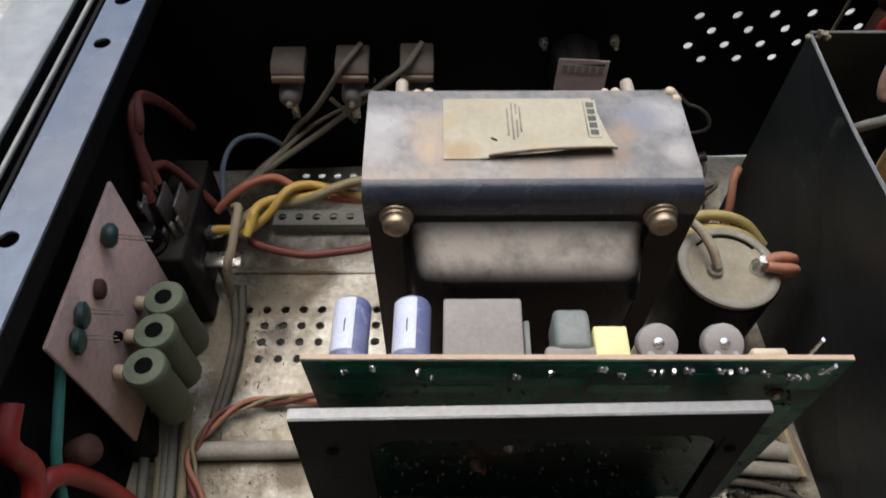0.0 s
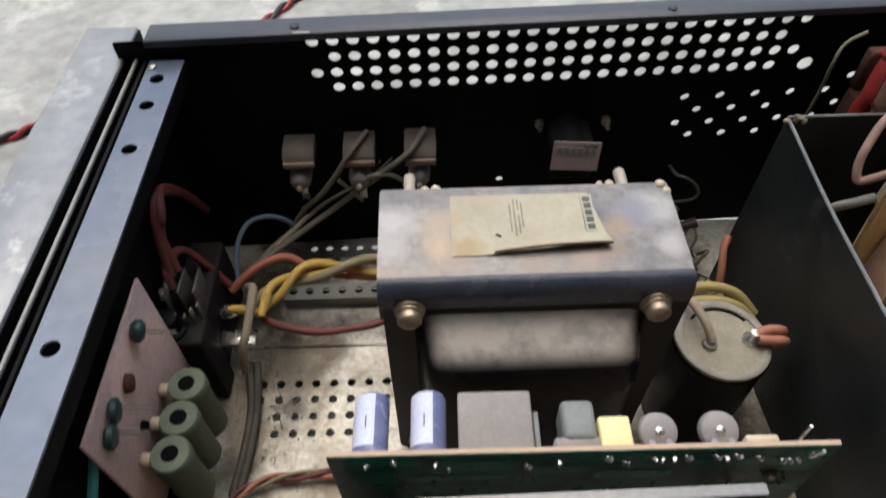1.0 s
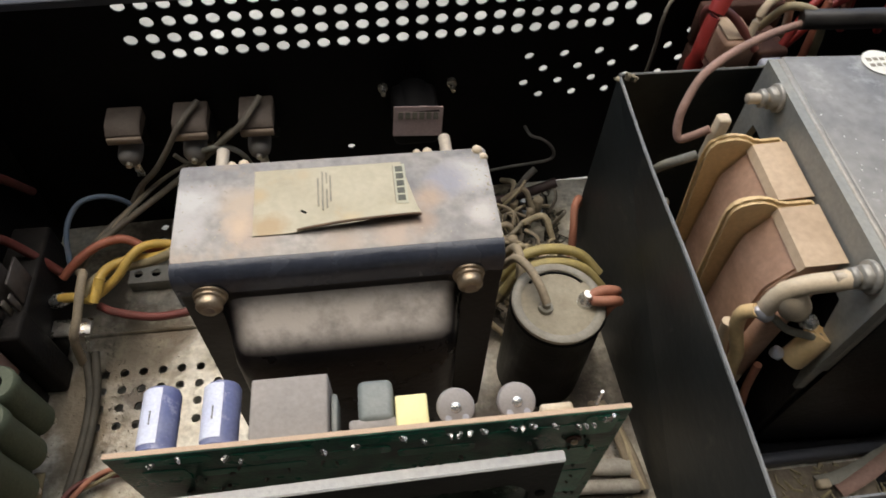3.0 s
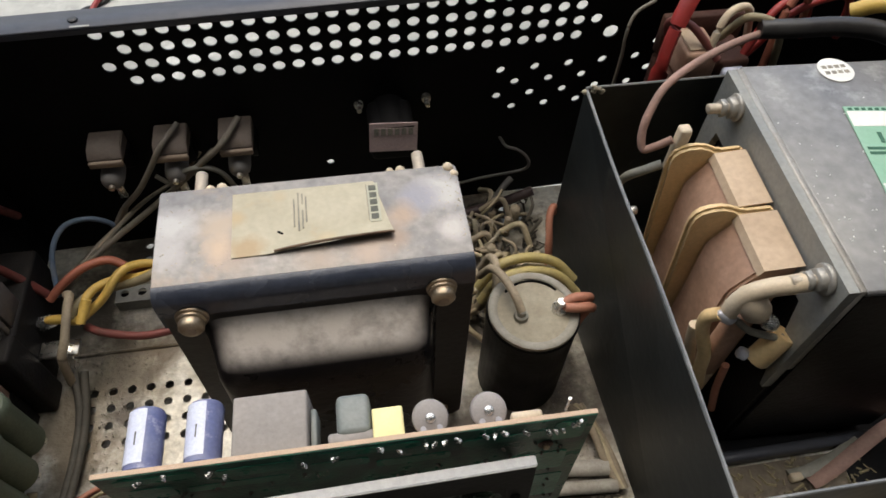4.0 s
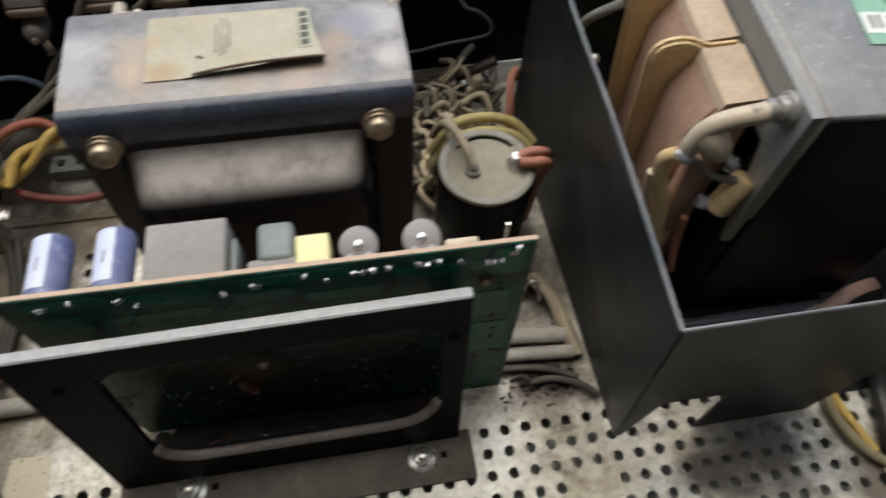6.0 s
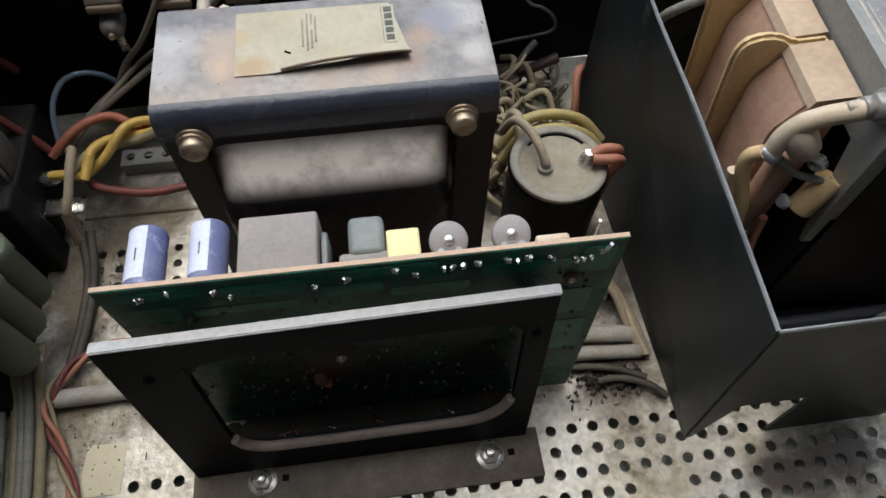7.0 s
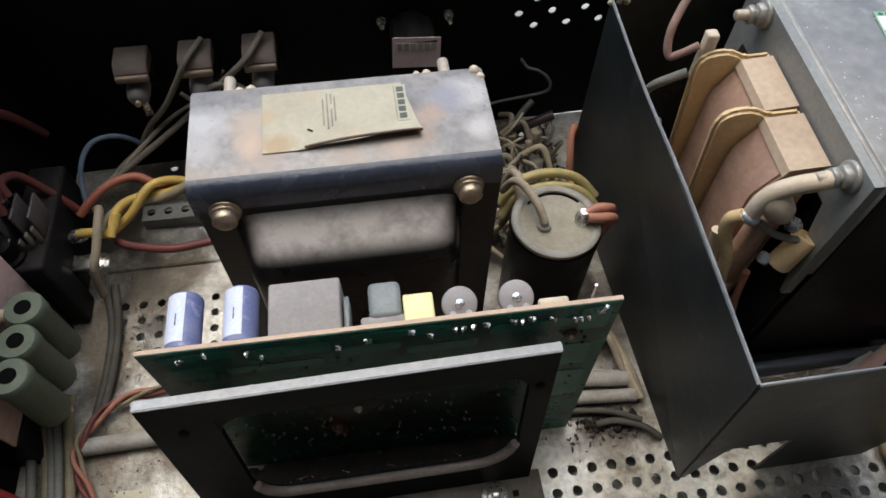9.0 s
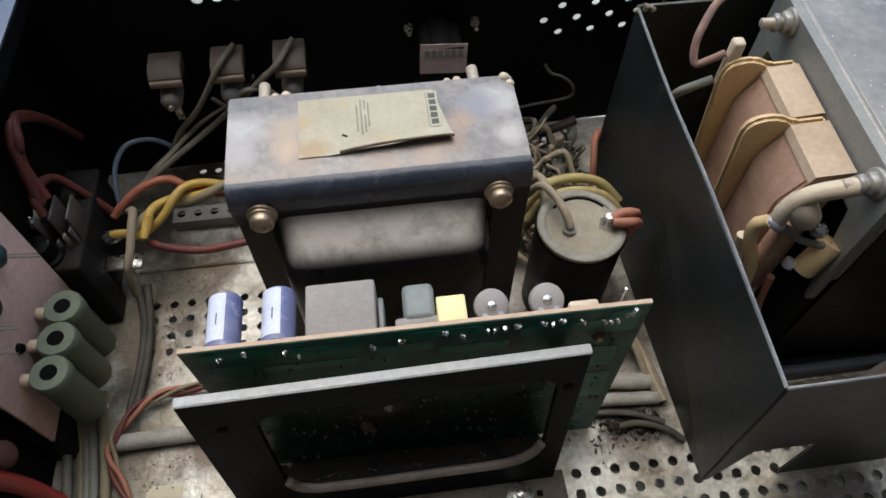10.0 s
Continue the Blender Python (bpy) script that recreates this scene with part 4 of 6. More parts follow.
p2("terminal_post", box(0.2295, 0.2350, 0.2645, 0.2700, 0.120, 0.1470, 0.0012, 2), M_IVORY, t2, "cream terminal post")

for x, y, z, r in ((0.1305, 0.2625, 0.1435, 0.0024), (0.1325, 0.2590, 0.1430, 0.0020), (0.1318, 0.2640, 0.1400, 0.0026), (0.0330, 0.2660, 0.1400, 0.0022), (0.0375, 0.2668, 0.1395, 0.0025), (0.1110, 0.2672, 0.1395, 0.0022), (0.1065, 0.2665, 0.1405, 0.0016)):
    part("glue_lump", lathe((x - r, y, z), (x + r, y + 0.0004, z), [(0, 0.0003), (0.2, r * 0.75), (0.5, r), (0.8, r * 0.7), (1, 0.0003)], 10), M_IVORY, t1, "pale lump of glue")

# ---- unseen walls and ceiling added to block light from behind and above ----
M_LIGHTBLOCK = material("dark light blocker", (0.11, 0.10, 0.09), 0.85, 0, (0.08, 0.072, 0.065), 2, 0.6)
tagged(part("wall_south", box(-2.6, 2.6, -1.1, -0.95, -0.013, 2.6), M_LIGHTBLOCK), "unseen wall added to block light", "wall", kind="structure")
tagged(part("wall_east", box(2.45, 2.6, -0.95, 0.9, -0.013, 2.6), M_LIGHTBLOCK), "unseen wall added to block light", "wall", kind="structure")
tagged(part("wall_west", box(-2.6, -2.45, -0.95, 0.9, -0.013, 2.6), M_LIGHTBLOCK), "unseen wall added to block light", "wall", kind="structure")
tagged(part("ceiling", box(-2.6, 2.6, -1.1, -0.1, 2.6, 2.75), M_LIGHTBLOCK), "unseen ceiling added to block light from above", "ceiling", kind="structure")

# ---- label on the output transformer ----
lb = thing("paper_label", (0.073, 0.242, 0.1434), "yellowed paper label peeling along one edge, print faded", "label")
bm = bmesh.new()
grid = []
for i in range(25):
    row = []
    for j in range(9):
        u, v = i / 24, j / 8
        x = 0.043 + u * (0.056 + 0.0055 * (1 - v))
        y0 = 0.2275 + 0.0045 * max(0, u - 0.25)
        y = y0 + v * (0.2585 - y0)
        lift = (0.0028 * min(1, max(0, (u - 0.2) / 0.3))) * max(0, 1 - v * 3.2) ** 2 * (0.75 + 0.25 * math.sin(u * 9))
        row.append(bm.verts.new((x, y, 0.1435 + (y - 0.2255) * 0.021 + lift)))
    grid.append(row)
for i in range(24):
    for j in range(8):
        bm.faces.new((grid[i][j], grid[i + 1][j], grid[i + 1][j + 1], grid[i][j + 1]))
r = bmesh.ops.extrude_face_region(bm, geom=bm.faces[:])
bmesh.ops.translate(bm, vec=(0, 0, 0.0002), verts=[v for v in r["geom"] if isinstance(v, bmesh.types.BMVert)])
part("paper", bm, M_LABEL, lb)
part("printed_end", box(0.0960, 0.1005, 0.2375, 0.2575, 0.14395, 0.14435), M_LABELGREY, lb, "grey-green printed end of the label")
for k in range(5):
    part("print_bar", box(0.0967, 0.0996, 0.2387 + 0.0037 * k, 0.2414 + 0.0037 * k, 0.14405, 0.1445), M_PRINT, lb)
for x in (0.0956,):
    part("print_rule", box(x, x + 0.0003, 0.2385, 0.2570, 0.14395, 0.14440), M_INK, lb)
for x, a, b in ((0.0665, 0.239, 0.253), (0.0682, 0.237, 0.256), (0.0698, 0.238, 0.247), (0.0712, 0.241, 0.254), (0.0698, 0.250, 0.2555)):
    part("print_line", box(x, x + 0.0006, a, b, 0.14395, 0.1444), M_INK, lb)
curl = tube([(0.0590, 0.2283, 0.1444), (0.0680, 0.2286, 0.1458), (0.0800, 0.2292, 0.1466), (0.0920, 0.2298, 0.1466), (0.1020, 0.2304, 0.1462), (0.1046, 0.2306, 0.1455)], 0.00055)
part("curled_edge", curl, M_CURL, lb, "browned rolled edge of the peeling paper")
part("scratch", box(0.0600, 0.0626, 0.2365, 0.2375, 0.14385, 0.1440, turn=pose(0, 0, 0, 0, 0, -35)), M_DARKHOLE, lb)

# ---- stickers on the mains transformer ----
def on_t2(points, z0, z1):
    return outline(points, z0, z1, "z")


st = thing("sticker", (0.32, 0.237, 0.1497), "torn green paper sticker with white panels and dark print", "sticker")
SX = lambda u, v: (0.300 + 0.0105 * v + u * 0.0305, 0.2075 + 0.0625 * v - u * 0.004)
quad = lambda u0, u1, v0, v1: [SX(u0, v0), SX(u1, v0), SX(u1, v1), SX(u0, v1)]
part("green_paper", on_t2([SX(0, 0), SX(0.93, 0), SX(1.2, 0.06), SX(1.25, 0.14), SX(1.03, 0.28), SX(1.08, 0.8), SX(0.98, 1), SX(0, 1)], 0.1497, 0.1500), M_GREENSTICKER, st)
bm = bmesh.new()
flap = []
for k in range(6):
    f = k / 5
    a, b = SX(0.86 + 0.06 * f, 0.03 + 0.25 * f), SX(1.22 - 0.10 * f * f, 0.06 + 0.26 * f)
    flap.append([bm.verts.new((*a, 0.1503)), bm.verts.new(((a[0] + b[0]) / 2, (a[1] + b[1]) / 2, 0.1518)), bm.verts.new((*b, 0.1512 + 0.0012 * (1 - f)))])
for p, q in zip(flap, flap[1:]):
    for k in range(2):
        bm.faces.new((p[k], p[k + 1], q[k + 1], q[k]))
r = bmesh.ops.extrude_face_region(bm, geom=bm.faces[:])
bmesh.ops.translate(bm, vec=(0, 0, 0.0002), verts=[v for v in r["geom"] if isinstance(v, bmesh.types.BMVert)])
part("curled_flap", bm, M_FLAP, st, "yellowed corner curling up")
part("white_panel", on_t2(quad(0.02, 0.84, 0.09, 0.27), 0.15005, 0.1502), M_WHITE, st, "white strip with faded figures")
part("white_panel", on_t2(quad(0.02, 0.98, 0.80, 0.95), 0.15005, 0.1502), M_WHITE, st)
for u0, u1, v0, v1 in ((0.06, 0.9, 0.53, 0.555), (0.06, 0.9, 0.575, 0.60), (0.42, 0.46, 0.34, 0.50), (0.30, 0.36, 0.64, 0.74), (0.62, 0.70, 0.64, 0.74), (0.55, 0.62, 0.40, 0.44)):
    part("print_bar", on_t2(quad(u0, u1, v0, v1), 0.15005, 0.1502), M_DARKGREEN, st)
for u0, u1 in ((0.10, 0.16), (0.20, 0.25), (0.34, 0.50), (0.55, 0.62), (0.66, 0.78)):
    part("print_bar", on_t2(quad(u0, u1, 0.13, 0.24), 0.1503, 0.1504), M_INK, st)
for k in range(9):
    part("print_bar", on_t2(quad(0.06 + 0.1 * k, 0.12 + 0.1 * k, 0.96, 0.985), 0.15005, 0.1502), M_DARKGREEN, st)
rd = thing("sticker", (0.3205, 0.2945, 0.1497), "small round white sticker with two lines of faded print", "sticker")
part("white_paper", rod((0.3205, 0.2945, 0.1497), (0.3205, 0.2945, 0.1500), 0.0085, 28), M_WHITE, rd)
for dy in (-0.0018, 0.0022):
    for k in range(4):
        part("print_bar", box(0.3145 + 0.0032 * k, 0.3167 + 0.0032 * k, 0.2945 + dy - 0.001, 0.2945 + dy + 0.001, 0.15005, 0.1502), M_INK, rd)

# ---- joint of leads at the mains transformer ----
wire([(0.2565, 0.188, 0.1420), (0.2500, 0.1885, 0.1405), (0.2440, 0.190, 0.1375), (0.2385, 0.1915, 0.1325), (0.2355, 0.192, 0.125), (0.2350, 0.192, 0.118)], 0.0038, M_IVORY, "ivory sleeved lead on the clamp bolt", name="sleeved_lead")
lug = thing("soldered_joint", (0.24, 0.187, 0.06), "cluster of soldered leads wrapped in cream tape", "soldered joint")
part("tape_knob", lathe((0.2380, 0.1925, 0.131), (0.2475, 0.1880, 0.117), [(0, 0.0045), (0.2, 0.0062), (0.7, 0.0060), (0.9, 0.0038), (1, 0.0015)], 14), M_IVORY, lug, "cream taped knob")
part("solder_blob", lathe((0.2490, 0.187, 0.118), (0.2540, 0.1855, 0.113), [(0, 0.0018), (0.4, 0.0036), (0.8, 0.003), (1, 0.001)], 12), M_SOLDER, lug)
part("solder_blob", lathe((0.2300, 0.192, 0.119), (0.2385, 0.190, 0.115), [(0, 0.001), (0.3, 0.003), (0.7, 0.0034), (1, 0.001)], 10), M_CAPTOP, lug)
part("lead", tube([(0.2385, 0.190, 0.115), (0.246, 0.187, 0.109), (0.2555, 0.184, 0.107), (0.2600, 0.184, 0.106)], 0.0016, 8), M_GREYWIRE, lug)
part("resistor_body", lathe((0.2615, 0.185, 0.1065), (0.2540, 0.182, 0.0905), [(0, 0.0050), (0.06, 0.0054), (0.94, 0.0054), (1, 0.0048)], 18), M_BOBBIN, lug, "yellowish ceramic tube")
part("solder_blob", lathe((0.247, 0.186, 0.096), (0.250, 0.184, 0.089), [(0, 0.001), (0.5, 0.0032), (1, 0.001)], 10), M_CAPTOP, lug)
part("coil_block", box(0.2375, 0.2470, 0.1885, 0.1960, 0.055, 0.114, 0.002, 2), M_COIL, lug)
wire([(0.2315, 0.192, 0.118), (0.2285, 0.194, 0.113), (0.2295, 0.193, 0.103), (0.2335, 0.189, 0.090), (0.2355, 0.187, 0.075), (0.2385, 0.186, 0.062)], 0.0030, M_BOBBIN, "amber sleeved lead hanging from the joint")
wire([(0.2305, 0.199, 0.098), (0.2320, 0.197, 0.085), (0.2370, 0.194, 0.066), (0.2420, 0.189, 0.052), (0.2440, 0.190, 0.066)], 0.0026, M_IVORY, "cream sleeved lead looped beside the coil")
wire([(0.2460, 0.186, 0.080), (0.2480, 0.184, 0.060), (0.2510, 0.181, 0.042)], 0.0018, M_SALMON, "salmon lead below the joint")
wire([(0.2330, 0.2690, 0.1405), (0.2270, 0.2705, 0.1355), (0.2225, 0.272, 0.1330), (0.2215, 0.2755, 0.1385), (0.2240, 0.280, 0.146), (0.2335, 0.2895, 0.1535), (0.2540, 0.303, 0.1545), (0.2790, 0.318, 0.151), (0.3060, 0.333, 0.145)], 0.0019, M_SCRAP, "dusty pink sleeved wire arching over the shield")
wire([(0.2320, 0.268, 0.126), (0.2250, 0.269, 0.122), (0.2195, 0.274, 0.112), (0.2170, 0.278, 0.095), (0.2170, 0.284, 0.060), (0.218, 0.290, 0.030)], 0.0022, M_GREYWIRE, "grey wire inside the shield box")
part("terminal_tag", rod((0.2250, 0.263, 0.100), (0.2215, 0.263, 0.100), 0.0024, 10, 0.0006), M_ZINC, t2)

# ---- inside and under the shield ----
part("mount_rail", box(0.2240, 0.352, 0.1635, 0.1690, 0.0012, 0.010, 0.0012, 1), M_FLANGE, t2)
single("torn_sleeve", tube([(0.3640, 0.1685, 0.022), (0.3500, 0.1660, 0.020), (0.332, 0.1585, 0.016), (0.318, 0.1520, 0.010), (0.306, 0.1480, 0.004)], 0.0036, 8, flat=0.4), M_SCRAP, "torn pinkish sleeve lying in the box", "sleeve")
single("torn_sleeve", tube([(0.3380, 0.1640, 0.010), (0.322, 0.1580, 0.009), (0.308, 0.1545, 0.005), (0.297, 0.1540, 0.003)], 0.0032, 8, flat=0.35), M_GREYWIRE, "torn dusty grey sleeve lying in the box", "sleeve")
single("cable_tie_block", box(0.2965, 0.3030, 0.1500, 0.1545, 0.0009, 0.0060, 0.0012, 2), M_IVORY, "cream plastic cable tie block on the floor", "cable tie")
single("dust_layer", box(0.2165, 0.3295, 0.1372, 0.1625, 0.0003, 0.0008), M_BROWNDUST, "thick beige dust lying in the shield box", "dust", kind="stuff")
rs = random.Random(7)
bm = bmesh.new()
for k in range(160):
    x, y = rs.uniform(0.218, 0.345), rs.uniform(0.130, 0.162)
    a, ln = rs.uniform(0, 6.28), rs.uniform(0.001, 0.006)
    tube([(x, y, 0.0010), (x + ln * math.cos(a), y + ln * math.sin(a), rs.uniform(0.001, 0.003))], rs.uniform(0.0003, 0.0009), 5, bm=bm)
tagged(part("debris", bm, M_OLIVE), "dusty crumbs and fibres on the box floor", "debris", kind="stuff")

# ---- cables at the far end ----
for k, (dx, m) in enumerate(((0.0, M_DARKCABLE), (0.0108, M_DARKCABLE), (-0.0085, M_BLACKWIRE))):
    wire([(0.392 + dx, 0.205, 0.075), (0.378 + dx, 0.178, 0.058), (0.3645 + dx, 0.150, 0.032), (0.3585 + dx, 0.125, 0.010), (0.3555 + dx, 0.108, 0.0055), (0.350 + dx, 0.085, 0.0055), (0.346 + dx, 0.05, 0.0055)], 0.0042, m,
         "thick dirty grey-green cable running under the shield" if m is M_DARKCABLE else "thick black cable running under the shield", "cables under the shield", "cable", "cable")
wire([(0.3520, 0.1880, 0.140), (0.356, 0.180, 0.131), (0.378, 0.180, 0.105), (0.400, 0.180, 0.079), (0.423, 0.180, 0.052), (0.440, 0.178, 0.030)], 0.0017, M_PALETEAL, "teal wire beside the transformer")
wire([(0.318, 0.128, 0.014), (0.325, 0.119, 0.006), (0.329, 0.108, 0.0045), (0.334, 0.092, 0.004)], 0.0024, M_YELLOW, "yellow wire end on the perforated floor")
wire([(0.321, 0.126, 0.010), (0.3225, 0.112, 0.004), (0.329, 0.096, 0.0035), (0.340, 0.085, 0.0035), (0.356, 0.078, 0.0035)], 0.0026, M_OLIVE, "dirty olive wire on the perforated floor")
single("cable_tie", tube([(0.336, 0.083, 0.002), (0.345, 0.086, 0.010), (0.358, 0.087, 0.0115), (0.370, 0.086, 0.006), (0.376, 0.084, 0.003)], 0.0016, 6), M_IVORY, "ivory cable tie round the grey cables", "cable tie")


def spool(x, y, label):
    s = thing("coil_spool", (x, y, 0.0), label, "coil spool", "brown coil spools")
    part("flange", rod((x, y, 0.0002), (x, y, 0.003), 0.013, 24, 0.0005), M_SPOOL, s)
    part("winding", rod((x, y, 0.003), (x, y, 0.034), 0.0105, 24), M_SPOOL, s)
    top = part("flange", lathe((x, y, 0.034), (x, y, 0.038), [(0, 0.012), (0.2, 0.013), (0.8, 0.013), (1, 0.0125)], 24), M_SPOOL, s)
    part("bore", rod((x, y, 0.0379), (x, y, 0.0383), 0.005, 18), M_DARKHOLE, top)


spool(0.398, 0.130, "brown wound coil spool with a hollow core")
spool(0.398, 0.088, "brown wound coil spool with a hollow core")
spool(0.413, 0.161, "brown wound coil spool with a hollow core")
single("amber_coil", lathe((0.425, 0.182, 0.0005), (0.425, 0.182, 0.046), [(0, 0.011), (0.1, 0.013), (0.8, 0.014), (0.92, 0.012), (1, 0.006)], 20), M_AMBER, "amber taped coil standing on the floor", "coil")
wire([(0.384, 0.100, 0.003), (0.388, 0.086, 0.012), (0.394, 0.074, 0.003)], 0.0022, M_SALMON, "salmon wire by the coil spools")

# ---- behind the shield ----
blk = thing("choke_coil", (0.283, 0.343, 0.0), "dark brown open-frame coil with red tape behind the shield", "coil")
part("bobbin", box(0.262, 0.305, 0.326, 0.360, 0.0, 0.118, 0.003, 2), M_SPOOL, blk)
part("red_tape", tube([(0.2555, 0.3325, 0.02), (0.2550, 0.3330, 0.118), (0.2560, 0.335, 0.138), (0.2600, 0.339, 0.153), (0.2680, 0.347, 0.166), (0.283, 0.364, 0.178), (0.310, 0.395, 0.180), (0.345, 0.43, 0.150), (0.37, 0.455, 0.09), (0.38, 0.47, -0.008)], 0.0046, 8, flat=0.6), M_RED, blk, "red sleeved strap")
part("winding", box(0.266, 0.284, 0.330, 0.354, 0.118, 0.136, 0.002, 2), M_COIL, blk)
part("winding", box(0.2855, 0.302, 0.329, 0.352, 0.118, 0.131, 0.002, 2), M_SPOOL, blk)
part("core_leg", box(0.262, 0.308, 0.3545, 0.3605, 0.118, 0.141, 0.001, 1), M_SPOOL, blk)
part("card_scrap", box(0.268, 0.2785, 0.333, 0.350, 0.1362, 0.1372, 0.0003, 1), M_PAPER, blk)
single("film_capacitor", rod((0.293, 0.3275, 0.118), (0.293, 0.3275, 0.1275), 0.006, 18, 0.001), M_CAPWHITE, "pale blue capacitor on the coil frame", "capacitor")
for a, b, m, l in (((0.278, 0.333, 0.134), (0.300, 0.345, 0.150), M_IVORY, "ivory wire"), ((0.283, 0.330, 0.132), (0.262, 0.352, 0.140), M_BROWNRED, "brown-red wire"), ((0.30, 0.335, 0.130), (0.335, 0.350, 0.152), M_RED, "red wire"),
                   ((0.305, 0.340, 0.125), (0.36, 0.352, 0.148), M_RED, "red wire"), ((0.29, 0.345, 0.134), (0.31, 0.330, 0.148), M_OLIVE, "olive wire"), ((0.315, 0.335, 0.12), (0.328, 0.345, 0.162), M_ORANGE, "orange wire")):
    c = [(a[i] + b[i]) / 2 for i in range(3)]
    wire([a, (c[0] - 0.004, c[1], c[2] + 0.010), b, (b[0] + 0.012, b[1] + 0.006, b[2] - 0.03)], 0.0021, m, l + " behind the shield box", "wires behind the shield")
wire([(0.2385, 0.352, 0.03), (0.2375, 0.345, 0.118), (0.2350, 0.342, 0.142), (0.2390, 0.346, 0.152), (0.250, 0.350, 0.156)], 0.0009, M_DUSTWIRE, "thin grey wire along the rear panel")
wire([(0.300, 0.331, 0.148), (0.318, 0.327, 0.150), (0.340, 0.325, 0.1505), (0.360, 0.318, 0.150), (0.374, 0.300, 0.146), (0.382, 0.275, 0.136), (0.388, 0.24, 0.115), (0.392, 0.205, 0.080), (0.394, 0.19, 0.03)], 0.0052, M_BLACKWIRE, "thick black cable round the transformer", name="cable", category="cable")
wire([(0.352, 0.337, 0.150), (0.362, 0.330, 0.158), (0.372, 0.318, 0.160), (0.380, 0.306, 0.154)], 0.0042, M_YELLOW, "thick yellow wire by the rear panel")
single("red_cap", lathe((0.402, 0.297, 0.118), (0.416, 0.293, 0.132), [(0, 0.004), (0.2, 0.0065), (0.8, 0.006), (1, 0.0035)], 16), M_RED, "small red plastic cap over a lead", "cap", at=(0.402, 0.297, 0.118))
wire([(0.402, 0.297, 0.119), (0.398, 0.299, 0.08), (0.395, 0.30, 0.003)], 0.0035, M_BLACKWIRE, "black lead below the red cap")
ps = thing("support_bar", (0.445, 0.2, 0.0), "grey painted cross bar on the chassis side", "bar")
part("bar", box(0.436, 0.452, 0.02, 0.366, 0.120, 0.135, 0.001, 1), M_GREYBAR, ps)
part("post", box(0.440, 0.448, 0.03, 0.04, 0.0, 0.120), M_GREYBAR, ps)
part("post", box(0.440, 0.448, 0.345, 0.355, 0.0, 0.120), M_GREYBAR, ps)

# ---- reservoir capacitor leads ----
wire([(0.163, 0.2285, 0.0755), (0.1605, 0.236, 0.0800), (0.1570, 0.247, 0.0800), (0.1535, 0.256, 0.0745), (0.1500, 0.262, 0.060)], 0.0021, M_DUSTLEAD, "dusty grey sleeved lead on the capacitor terminal")
wire([(0.1565, 0.252, 0.062), (0.1580, 0.262, 0.068), (0.1575, 0.273, 0.060), (0.1555, 0.280, 0.040)], 0.0022, M_DUSTLEAD, "dusty grey sleeved lead behind the capacitor")
for dy, dz in ((0.0, 0.0), (-0.0046, -0.0016)):
    wire([(0.1840, 0.2300 + dy * 0.5, 0.0765), (0.1890, 0.2310 + dy, 0.0785 + dz), (0.1945, 0.2310 + dy, 0.0780 + dz), (0.1985, 0.2335 + dy, 0.0725 + dz), (0.1990, 0.2385 + dy, 0.060), (0.1985, 0.2420 + dy, 0.040), (0.1975, 0.243 + dy, 0.012)], 0.0024, M_SALMON, "salmon sleeved lead bent over the capacitor edge", "salmon leads")
for k, (y, z, m) in enumerate(((0.2665, 0.060, M_DULLYELLOW), (0.263, 0.054, M_OLIVE), (0.259, 0.058, M_DULLYELLOW), (0.262, 0.047, M_OLIVE))):
    wire([(0.1500, y - 0.004, z - 0.012), (0.1600, y, z), (0.1760, y + 0.003, z + 0.001), (0.1920, y + 0.001, z - 0.003), (0.2025, y - 0.006, z - 0.012)], 0.0027, m, "dusty yellow wire coiled behind the capacitor" if m is M_DULLYELLOW else "dusty olive wire coiled behind the capacitor", "wires behind the capacitor")
wire([(0.2000, 0.290, 0.020), (0.2000, 0.297, 0.036), (0.2015, 0.307, 0.045), (0.2050, 0.313, 0.047), (0.2075, 0.316, 0.038)], 0.0023, M_SALMON, "salmon sleeved wire loop by the shield")
rs = random.Random(11)
for k in range(90):
    x, y = rs.uniform(0.142, 0.200), rs.uniform(0.268, 0.340)
    a = rs.uniform(0, 6.28)
    ln, h = rs.uniform(0.010, 0.026), rs.uniform(0.004, 0.022)
    p = [(x, y, 0.002 + rs.uniform(0, 0.01)), (x + ln * 0.5 * math.cos(a), y + ln * 0.5 * math.sin(a), 0.004 + h), (x + ln * math.cos(a + 0.5), y + ln * math.sin(a + 0.5), 0.002 + h * rs.uniform(0.2, 1.2))]
    p = [(min(max(q[0], 0.138), 0.2035), min(q[1], 0.362), q[2]) for q in p]
    wire(p, rs.uniform(0.0008, 0.0020), rs.choice((M_DUSTLEAD, M_STRAW, M_DUST, M_DUSTLEAD, M_DUSTWIRE, M_STRAW)), "dusty short wire end in the rear tangle", "rear wire tangle", "wire_end")
for k in range(7):
    x, y = rs.uniform(0.145, 0.195), rs.uniform(0.285, 0.345)
    single("component", rod((x, y, 0.0003), (x, y, rs.uniform(0.008, 0.020)), rs.uniform(0.002, 0.0035), 12, 0.0006), M_DUSTLEAD, "small dusty component in the rear tangle", "component", "dusty components")
wire([(0.1330, 0.3480, 0.0040), (0.1450, 0.3500, 0.0080), (0.1600, 0.3500, 0.0040), (0.1870, 0.3500, 0.0120), (0.2050, 0.3500, 0.0200)], 0.0032, M_DARKPURPLE, "dark purple-brown cable looping before the rear panel")
